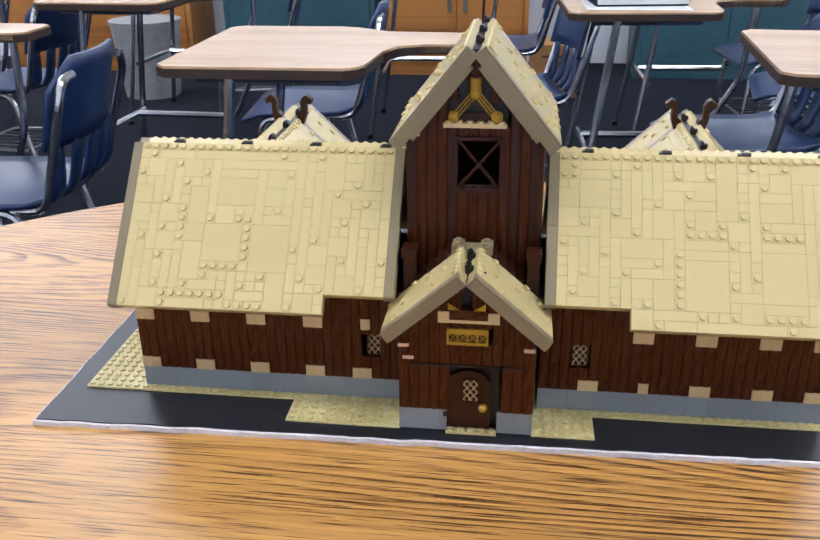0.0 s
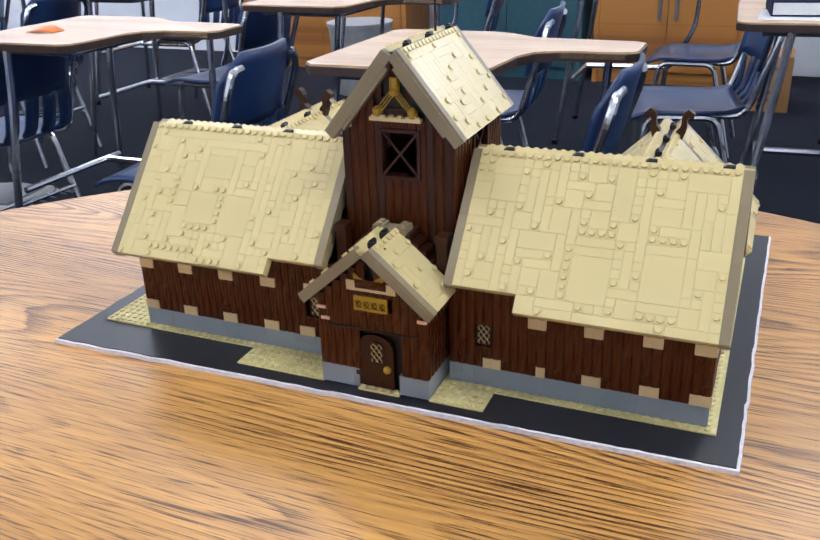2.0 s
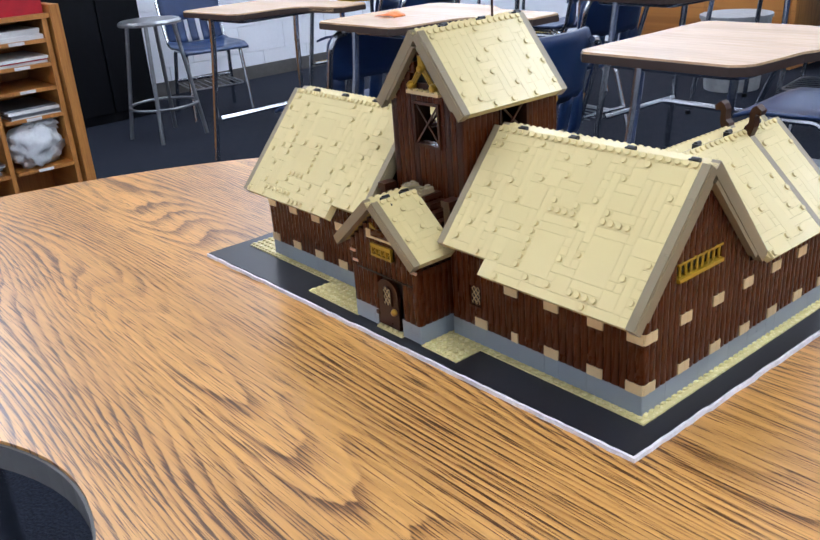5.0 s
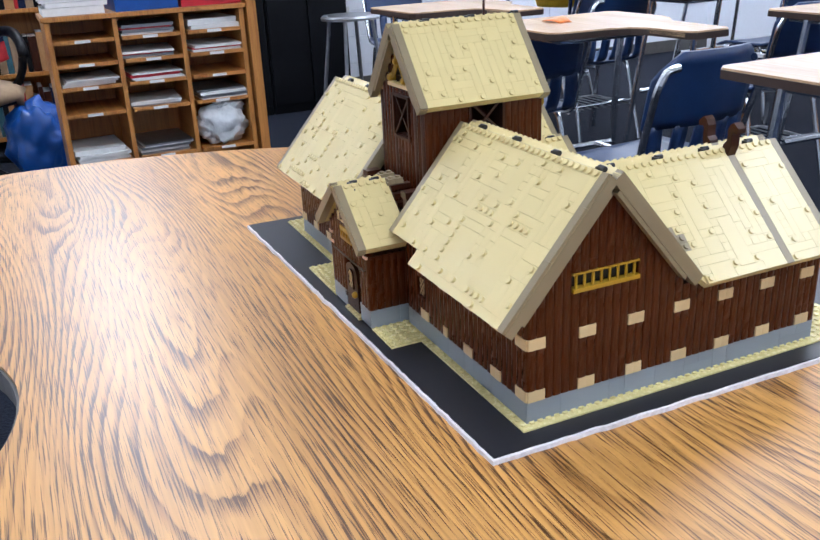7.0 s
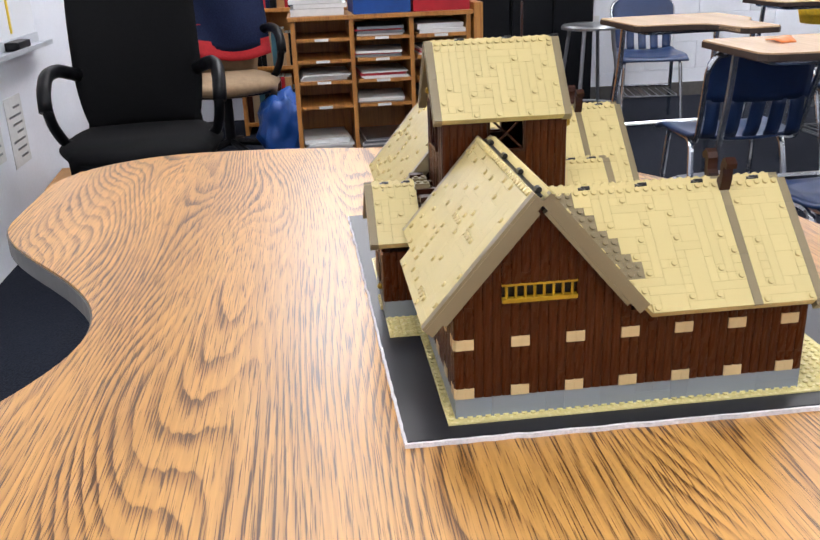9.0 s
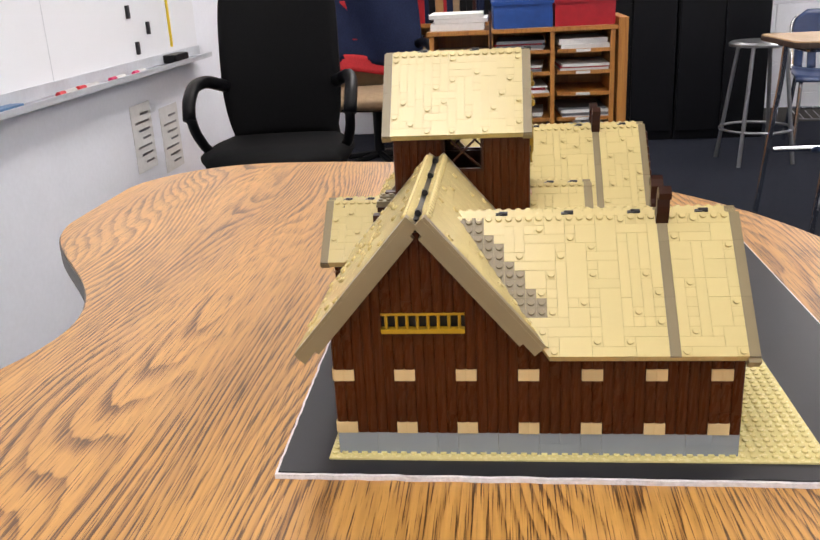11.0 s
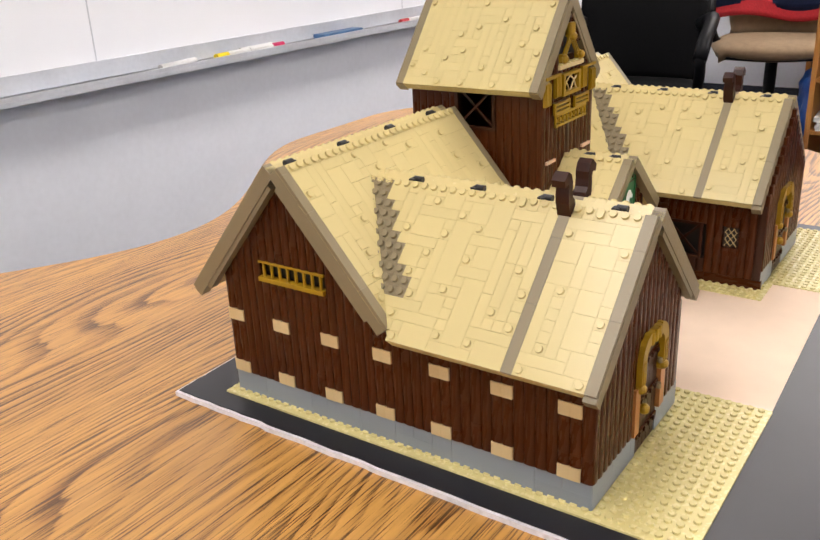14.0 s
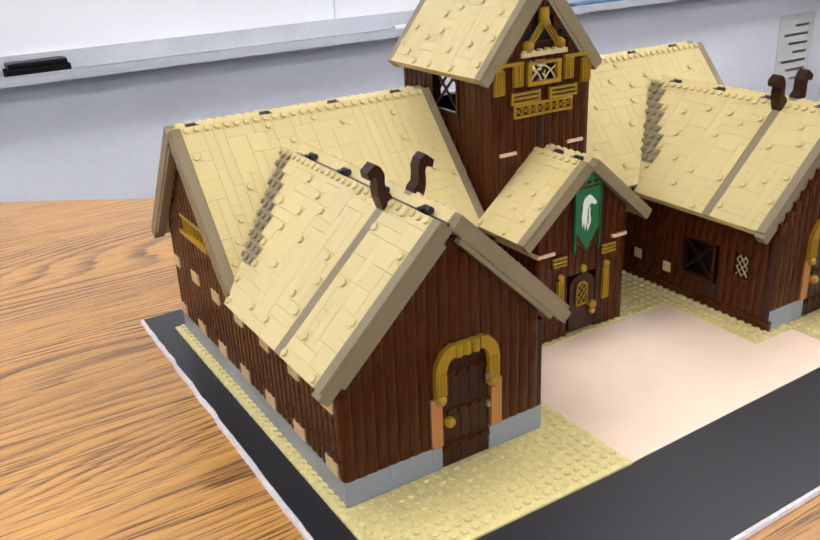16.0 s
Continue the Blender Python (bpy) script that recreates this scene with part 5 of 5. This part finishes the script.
def student_chair(loc, rz=0, rack=True):
    """Moulded shell chair facing local -x; its origin is under the seat's middle."""
    e = thing("student_chair", "navy moulded plastic chair on chrome tube legs", "chair", loc, rz, "student chairs")
    def seat(u, v):
        x, y = -0.22 + 0.42 * u, -0.225 + 0.45 * v
        edge = abs(2 * v - 1)
        w = 1 - 0.10 * max(0, u - 0.5) * 2
        return (x, y * w, 0.445 - 0.022 * (1 - edge ** 2) * min(1, u * 2.5) - 0.05 * max(0, 0.18 - u) ** 1.2 * 4 + 0.05 * max(0, u - 0.82) * 2)
    part("seat", sheet(seat, 12, 10, 0.012), NAVY, e, smooth=True)
    def back(u, v):
        y = (-0.205 + 0.41 * u) * (1 - 0.12 * max(0, v - 0.6))
        z = 0.58 + 0.21 * v
        corner = max(0, abs(2 * u - 1) - 0.7) * max(0, v - 0.65) * 0.5
        return (0.255 + 0.05 * v - 0.045 * (2 * u - 1) ** 2, y, z - corner)
    part("backrest", sheet(back, 12, 6, -0.012), NAVY, e, smooth=True)
    for k in range(5):
        y = -0.165 + k * 0.0825
        bend = 0.045 * (y / 0.205) ** 2
        rib = lambda u, v, y=y, bend=bend: (0.20 + 0.055 * v ** 0.6 - bend * v, y - 0.026 + 0.052 * u, 0.45 + 0.135 * v)
        part("back_rib", sheet(rib, 2, 6, -0.011), NAVY, e, smooth=True)
    for s in (-1, 1):
        part("leg", tube([(-0.20, s * 0.205, 0.0), (-0.15, s * 0.185, 0.415), (0.10, s * 0.185, 0.415), (0.21, s * 0.21, 0.0)], 0.0125), CHROME, e)
        part("back_tube", tube([(0.02, s * 0.165, 0.418), (0.19, s * 0.20, 0.425), (0.282, s * 0.215, 0.70), (0.29, s * 0.19, 0.745), (0.297, s * 0.15, 0.75)], 0.0115), CHROME, e)
    part("stretcher", tube([(0.16, -0.2, 0.21), (0.16, 0.2, 0.21)], 0.009), CHROME, e)
    if rack:
        rk = part("book_rack", tube([(0.165, -0.18, 0.19), (-0.175, -0.18, 0.19), (-0.175, 0.18, 0.19), (0.165, 0.18, 0.19)], 0.005, 6), STEEL, e, "wire book rack")
        for k in range(7):
            part("wire", tube([(-0.17, -0.15 + 0.05 * k, 0.19), (0.16, -0.15 + 0.05 * k, 0.19)], 0.003, 6), STEEL, rk)
    return e


d0 = reshape(student_desk(near(-1.02, 2.12)), 0.88, 0.88, 1.045)
for x, y, r in ((-2.56, 2.24, 0), (-3.82, 2.22, 2), (-2.08, 3.40, -2), (-3.50, 3.72, 1), (0.10, 3.18, 3), (0.56, 2.13, -4), (-1.0, 4.9, 2), (-2.6, 5.1, -3), (0.5, 4.7, 2), (-4.9, 3.6, 0), (-4.6, 5.0, 3)):
    copy_thing(d0, pose(*near(x, y), 0, 0, r))
c0 = reshape(student_chair(near(-0.46, 2.42), 0), 0.94, 0.94, 1.0)
for x, y, r in ((-1.68, 2.42, 4), (-2.80, 2.52, -3), (-0.98, 3.62, 5), (-2.55, 3.95, -4), (0.74, 3.22, 8), (1.86, 3.15, -6), (-0.12, 3.9, 12), (1.25, 4.1, -10), (-0.2, 5.15, 0), (-1.75, 5.35, 10), (1.3, 4.95, 6), (-3.9, 3.8, 2), (-3.7, 5.2, 0), (-4.9, 4.2, 30), (3.0, 4.1, 10), (-5.62, 3.24, 170)):
    copy_thing(c0, pose(*near(x, y), 0, 0, r))

# things on and under the desks
e = thing("textbook", "thick dark blue hardcover textbook lying on the desk", "book", (near(0.10, 3.18)[0] + 0.21, near(0.10, 3.18)[1] + 0.24, 0.7976), 6)
part("cover", box(-0.14, -0.105, 0, 0.14, 0.105, 0.045, 0.006), NAVYFAB, e)
part("page_block", box(-0.135, -0.107, 0.006, 0.142, 0.1, 0.039), PAPER, e)
tagged(part("worksheet", box(near(0.10, 3.18)[0] + 0.05, near(0.10, 3.18)[1] + 0.06, 0.7966, near(0.10, 3.18)[0] + 0.36, near(0.10, 3.18)[1] + 0.30, 0.7974), PAPER, None), "white worksheet lying under the textbook", "paper")
tagged(part("paper_scrap", sheet(lambda u, v: (near(-2.56, 2.24)[0] + 0.13 + 0.11 * u, near(-2.56, 2.24)[1] + 0.17 + 0.05 * v, 0.800 + 0.012 * math.sin(3.1 * u) * (0.4 + v)), 6, 3, 0.002), inky("orange paper", srgb(236, 122, 30)), None, smooth=True), "crumpled orange paper scrap on the desk", "paper")
for x, y, r in ((-0.98, 3.60, 5), (-0.48, 2.40, 0), (0.70, 3.24, 8), (-1.68, 2.42, 4), (-2.80, 2.52, 9)):
    e = thing("folder", "white papers and a folder lying on a chair rack", "papers", near(x, y, 0.196), r, "papers under the chairs")
    part("paper_pile", box(-0.16, -0.12, 0, 0.12, 0.12, 0.018), PAPER, e)
    part("cover", box(-0.15, -0.11, 0.0185, 0.10, 0.10, 0.026), STEEL, e)
e = thing("cardboard_box", "brown cardboard carton with printed marks on the floor", "box", near(0.16, 6.1), 0)
part("carton", box(-0.14, 0, 0, 0.14, 0.3, 0.30, 0.004), CARTON, e)
for z, w in ((0.23, 0.07), (0.19, 0.04), (0.06, 0.08), (0.10, 0.06)):
    part("print_bar", box(-w, -0.0015, z, w, -0.0005, z + 0.012), EDGE, e)
e = thing("backpack", "yellow patterned cloth bag hanging on a chair", "bag", near(-5.05, 4.35, 0.62), 20)
part("body", sheet(lambda u, v: (0.20 * math.cos(6.2832 * u) * (0.85 + 0.25 * math.sin(3 * v)), 0.11 * math.sin(6.2832 * u), 0.36 * v), 20, 8, 0.01), YELLOWFAB, e, smooth=True)
part("pocket", box(-0.1, -0.13, 0.05, 0.1, -0.10, 0.19, 0.01), YELLOWFAB, e)

# cubby shelf with papers
SX, SY0, SY1, SZ = -2.95, 0.43, 1.215, 0.87
sh = thing("cubby_shelf", "orange varnished wooden cubby shelf half full of papers", "shelf", (SX, SY0, 0))
W3 = SY1 - SY0
for nm, b in (("top_board", (-0.34, -0.01, SZ - 0.018, 0.01, W3 + 0.01, SZ)), ("bottom_board", (-0.33, 0.02, 0.05, 0, W3 - 0.02, 0.068)), ("side_board", (-0.33, 0, 0, 0, 0.02, SZ - 0.019)), ("side_board", (-0.33, W3 - 0.02, 0, 0, W3, SZ - 0.019)), ("back_board", (-0.345, 0.0, 0.0, -0.331, W3, SZ - 0.019))):
    part(nm, box(*b, 0.002), PINE, sh)
lev = [0.27, 0.474, 0.581, 0.672, 0.763]
for y in (W3 / 3, 2 * W3 / 3):
    part("divider", box(-0.33, y - 0.009, 0.069, -0.001, y + 0.009, SZ - 0.019), PINE, sh)
for z in lev:
    for c in range(3):
        part("shelf_board", box(-0.33, c * W3 / 3 + 0.021, z, -0.002, (c + 1) * W3 / 3 - 0.011, z + 0.014), PINE, sh)
        part("label_card", box(-0.0015, c * W3 / 3 + 0.10, z + 0.001, -0.0008, c * W3 / 3 + 0.16, z + 0.013), PAPER, sh)
part("end_post", box(-0.34, W3 + 0.011, 0, 0.02, W3 + 0.05, SZ + 0.03, 0.003), PINE, sh)
rs = random.Random(5)
for c in range(3):
    for z in [0.068] + [q + 0.014 for q in lev]:
        if rs.random() < 0.75 and not (c == 2 and z < 0.42):
            e = thing("paper", "loose stack of white papers in a cubby", "papers", (SX - 0.16, SY0 + (c + 0.5) * W3 / 3, z + 0.0005), rs.uniform(-5, 5), "paper stacks in the shelf")
            k, hgt = 0, 0.0
            for k in range(rs.randint(2, 5)):
                t = rs.uniform(0.004, 0.012)
                a = rs.uniform(-0.012, 0.012)
                part("sheaf", box(-0.13, -0.105 + a, hgt, 0.14 + a, 0.10 + a, hgt + t), rs.choice((PAPER, PAPER, PAPER, STEEL, REDPL if z > 0.5 else PAPER)), e)
                hgt += t + 0.0005
for y, mat, lab in ((SY0 + 0.395, BLUEPL, "blue plastic tray on the shelf"), (SY0 + 0.655, REDPL, "red plastic tray on the shelf")):
    e = thing("tray", lab, "tray", (SX - 0.16, y, SZ + 0.0005), 2, "trays")
    bm = bmesh.new()
    for a in ((-0.14, -0.125, 0, 0.14, 0.125, 0.006), (-0.14, -0.125, 0.006, 0.14, -0.119, 0.11), (-0.14, 0.119, 0.006, 0.14, 0.125, 0.11), (-0.14, -0.119, 0.006, -0.134, 0.119, 0.11), (0.134, -0.119, 0.006, 0.14, 0.119, 0.11)):
        add_box(bm, *a)
    part("tub", bm, mat, e)
    part("rim", add_box(add_box(bmesh.new(), 0.1405, -0.13, 0.095, 0.148, 0.13, 0.112), -0.148, -0.13, 0.095, -0.1405, 0.13, 0.112), mat, e)
    part("paper", box(-0.12, -0.11, 0.0065, 0.12, 0.11, 0.09), PAPER, e)
for k, (y, z) in enumerate(((SY0 + 0.125, 0), (SY0 + 0.14, 0.031), (SY0 + 0.12, 0.05))):
    tagged(part("paper", box(SX - 0.30, y - 0.12, SZ + 0.0005 + z, SX - 0.03, y + 0.11, SZ + z + 0.03 - 0.012 * (k > 0)), PAPER, None), "pile of white papers on top of the shelf", "papers", "paper piles")
# plastic bag in the lower cubby
def blob(cx, cy, cz, rx, ry, rz, seed, bmx=None, amp=0.25):
    bmx = bmx or bmesh.new()
    r = bmesh.ops.create_icosphere(bmx, subdivisions=4, radius=1.0)
    for v in r["verts"]:
        d = 1 + amp * noise.noise(v.co * 2.2 + Vector((seed, 0, 0))) - amp * 0.9 * (0.5 - abs(noise.noise(v.co * 3.5 + Vector((0, seed, 0))))) + amp * 0.35 * abs(noise.noise(v.co * 9))
        v.co = Vector((cx + rx * v.co.x * d, cy + ry * v.co.y * d, max(cz + rz * v.co.z * d, cz - rz * 0.9)))
    return bmx


e = thing("plastic_bag", "white plastic shopping bag sitting in the lower cubby", "bag", (SX - 0.02, 1.075, 0.284))
part("sack", blob(-0.04, 0.0, 0.085, 0.07, 0.11, 0.095, 3.0, None, 0.34), BAGM, e, smooth=True)
part("handle", blob(-0.03, 0.04, 0.175, 0.03, 0.07, 0.045, 8.0, None, 0.5), BAGM, e, smooth=True)

# stool, lockers
e = thing("metal_stool", "round steel lab stool with a ring footrest", "stool", (-4.2, 2.17, 0), 10)
part("seat", add_cyl(add_cyl(bmesh.new(), (0, 0, 0.645), 0.175, 0.012, 32), (0, 0, 0.658), 0.178, 0.012, 32, "z", 0.165), STEEL, e)
for k in range(4):
    a = math.pi / 4 + k * math.pi / 2
    part("leg", tube([(0.22 * math.cos(a), 0.22 * math.sin(a), 0), (0.13 * math.cos(a), 0.13 * math.sin(a), 0.645)], 0.0115), STEEL, e)
ring = [(0.195 * math.cos(2 * math.pi * k / 24), 0.195 * math.sin(2 * math.pi * k / 24), 0.19) for k in range(25)]
part("foot_ring", tube(ring, 0.008), STEEL, e)
for k, (y0, y1) in enumerate(((1.28, 1.84), (1.85, 2.41))):
    e = thing("steel_cabinet", "tall black steel storage cabinet with double doors", "cabinet", (X0 + 0.05, y0, 0), 0, "black cabinets")
    part("body", box(0, 0, 0, 0.50, y1 - y0, 1.85, 0.004), CABBLACK, e)
    for s in (0, 1):
        w = (y1 - y0) / 2
        dd = part("door", box(0.5005, s * w + 0.008, 0.06, 0.518, (s + 1) * w - 0.004, 1.82, 0.003), CABBLACK, e)
        part("handle", box(0.519, w - 0.05 + s * 0.07, 0.95, 0.535, w - 0.02 + s * 0.07, 1.08, 0.004), STEEL, dd, "chrome handle")

# office chairs
def office_chair(loc, rz, cloth, back=True, lab="black office swivel chair with curved armrests"):
    e = thing("office_chair", lab, "office chair", loc, rz)
    def seat(u, v):
        a, b = 2 * u - 1, 2 * v - 1
        x, y = a * math.sqrt(1 - 0.34 * b * b), b * math.sqrt(1 - 0.34 * a * a)
        rim = max(abs(a), abs(b))
        return (0.29 * x, 0.31 * y, 0.505 - 0.045 * rim ** 6 - 0.012 * (1 - rim * rim) - 0.02 * max(0, a - 0.5))
    part("seat", sheet(seat, 18, 18, 0.06), cloth, e, smooth=True)
    part("seat_pan", sheet(lambda u, v: (seat(u, v)[0] * 0.9, seat(u, v)[1] * 0.9, 0.435), 10, 10, 0.03), DARKPL, e, smooth=True)
    if back:
        def bk(u, v):
            a, b = 2 * u - 1, 2 * v - 1
            w = 0.25 * math.sqrt(1 - 0.22 * b ** 4) - 0.03 * max(0, 0.3 - v)
            return (-0.25 - 0.12 * v + 0.05 * math.sin(math.pi * v) + 0.05 * a * a + 0.02 * max(abs(a), abs(b)) ** 6 * -1, w * a, 0.47 + 0.70 * v * math.sqrt(1 - 0.06 * a * a))
        part("backrest", sheet(bk, 16, 18, 0.055), cloth, e, smooth=True)
        for s in (-1, 1):
            part("armrest", tube([(-0.22, s * 0.235, 0.70), (-0.12, s * 0.295, 0.735), (0.02, s * 0.315, 0.73), (0.12, s * 0.315, 0.68), (0.16, s * 0.31, 0.62)], 0.026, 10), DARKPL, e, smooth=True)
            part("arm_post", tube([(0.15, s * 0.308, 0.635), (0.11, s * 0.305, 0.56), (0.04, s * 0.285, 0.48), (0.02, s * 0.22, 0.44)], 0.020, 10), DARKPL, e, smooth=True)
    part("column", add_cyl(bmesh.new(), (0, 0, 0.10), 0.03, 0.34, 16), DARKPL, e)
    for k in range(5):
        a = 2 * math.pi * k / 5 + 0.3
        lg = part("base_arm", tube([(0.02 * math.cos(a), 0.02 * math.sin(a), 0.12), (0.30 * math.cos(a), 0.30 * math.sin(a), 0.075)], 0.02), STEEL if not back else DARKPL, e)
        part("castor", add_cyl(bmesh.new(), (0.30 * math.cos(a), 0.30 * math.sin(a) - 0.02, 0.03), 0.03, 0.04, 14, "y"), DARKPL, lg)
    return e


office_chair((-2.56, -0.17, 0), 6, DARKFAB)
office_chair((-4.12, 0.02, 0), 12, BEIGE, True, "beige office swivel chair with a jacket over its back")
e = thing("jacket", "navy jacket with red trim draped over the chair", "jacket", (-4.08, 0.02, 0.50), 12)
part("cloth", sheet(lambda u, v: (-0.20 - 0.12 * v + 0.03 * math.sin(9 * u + 4 * v), -0.30 + 0.60 * u, 0.12 + 0.56 * v + 0.02 * math.sin(7 * u)), 24, 14, -0.02), NAVYFAB, e, smooth=True)
part("hem", sheet(lambda u, v: (-0.185 - 0.03 * v + 0.03 * math.sin(9 * u), -0.30 + 0.60 * u, 0.07 + 0.09 * v + 0.02 * math.sin(7 * u)), 24, 4, -0.022), REDFAB, e, "red hem", smooth=True)
part("stripe", sheet(lambda u, v: (-0.225 - 0.08 * v + 0.03 * math.sin(9 * (0.35 + 0.05 * u) + 4 * v), -0.10 - 0.06 * v + 0.03 * u, 0.26 + 0.22 * v), 3, 8, -0.004), REDFAB, e, "red stripe", smooth=True)
tagged(part("bin_bag", blob(-3.95, 0.34, 0.20, 0.15, 0.15, 0.22, 21.0), BLUEPL, None, smooth=True), "blue bag of papers on the floor beside the shelf", "bag")
e = thing("carton", "open cardboard carton on the floor under the whiteboard", "box", (-2.95, -0.50, 0), 4)
part("body", box(-0.2, -0.15, 0, 0.2, 0.15, 0.24, 0.004), CARTON, e)
# desk with books behind the chairs
e = thing("bookcase", "wooden bookcase with rows of worn books", "bookcase", (-4.85, 0.05, 0), 0)
part("side", box(-0.3, 0, 0, 0, 0.025, 1.6), PINE, e)
part("side", box(-0.3, 1.10, 0, 0, 1.125, 1.6), PINE, e)
part("back", box(-0.32, 0, 0, -0.301, 1.125, 1.6), PINE, e)
for z in (0.06, 0.42, 0.78, 1.14, 1.575):
    part("shelf_board", box(-0.3, 0.026, z, 0, 1.099, z + 0.022), PINE, e)
bookcols = [NAVYFAB, NAVYFAB, DARKFAB, REDFAB, BEIGE, TEAL, DARKPL, CARTON, BROWN2]
for z in (0.082, 0.442, 0.802, 1.162):
    y = 0.03
    while y < 1.05:
        w, h = rs.uniform(0.018, 0.05), rs.uniform(0.20, 0.29)
        b = thing("book", "worn book standing on the bookcase shelf", "book", (-4.85 - 0.02, 0.05 + y, z + 0.0005), 0, "books on the bookcase")
        part("cover", box(-0.2, 0, 0, 0, w, h), rs.choice(bookcols), b)
        part("page_block", box(-0.195, 0.002, h, -0.005, w - 0.002, h + 0.001), PAPER, b)
        y += w + 0.002

# low furniture along the far wall
for k, (x, w, h, mat, lab) in enumerate(((-3.9, 1.3, 0.95, PINE, "low orange wooden cupboard by the far wall"), (-2.2, 1.0, 1.05, TEAL, "teal painted storage cabinet by the far wall"), (-1.0, 0.9, 0.80, PINE, "low orange wooden cupboard by the far wall"), (0.75, 1.1, 1.1, TEAL, "teal painted storage cabinet by the far wall"), (2.1, 1.3, 0.95, CABBLACK, "black storage cabinet by the far wall"))):
    e = thing("storage_cabinet", lab, "cabinet", (0.25 + (x - 0.25) * 0.9, 5.6, 0), 0, "cabinets by the far wall")
    part("body", add_box(add_box(add_box(add_box(bmesh.new(), 0, 0, 0, 0.03, 0.45, h), w - 0.03, 0, 0, w, 0.45, h), 0.03, 0.42, 0, w - 0.03, 0.45, h), 0.03, 0, h - 0.03, w - 0.03, 0.42, h), mat, e)
    part("plinth", box(0.031, 0.02, 0, w - 0.031, 0.41, 0.08), mat, e)
    for s in (0, 1):
        dd = part("door", box(0.032 + s * (w - 0.064) / 2, 0.0, 0.081, 0.028 + (s + 1) * (w - 0.064) / 2, 0.018, h - 0.032), mat, e)
        part("handle", box(w / 2 - 0.06 + s * 0.1, -0.02, h / 2, w / 2 - 0.04 + s * 0.1, -0.001, h / 2 + 0.12), STEEL, dd, "steel handle")
e = thing("waste_bin", "white plastic waste bin on the carpet", "bin", near(-2.75, 6.0), 0)
part("tub", add_cyl(bmesh.new(), (0, 0, 0), 0.16, 0.42, 24, "z", 0.20), GREYBIN, e)
part("rim", add_cyl(bmesh.new(), (0, 0, 0.42), 0.208, 0.02, 24), GREYBIN, e)
e = thing("wall_socket", "white electric socket with a black plug on the block wall", "socket", (X0 + 0.013, 2.60, 0.50), 0)
part("plate", box(0, -0.035, 0, 0.008, 0.035, 0.115, 0.002), PAPER, e)
part("plug", box(0.0085, -0.02, 0.02, 0.035, 0.02, 0.06, 0.004), DARKPL, e)
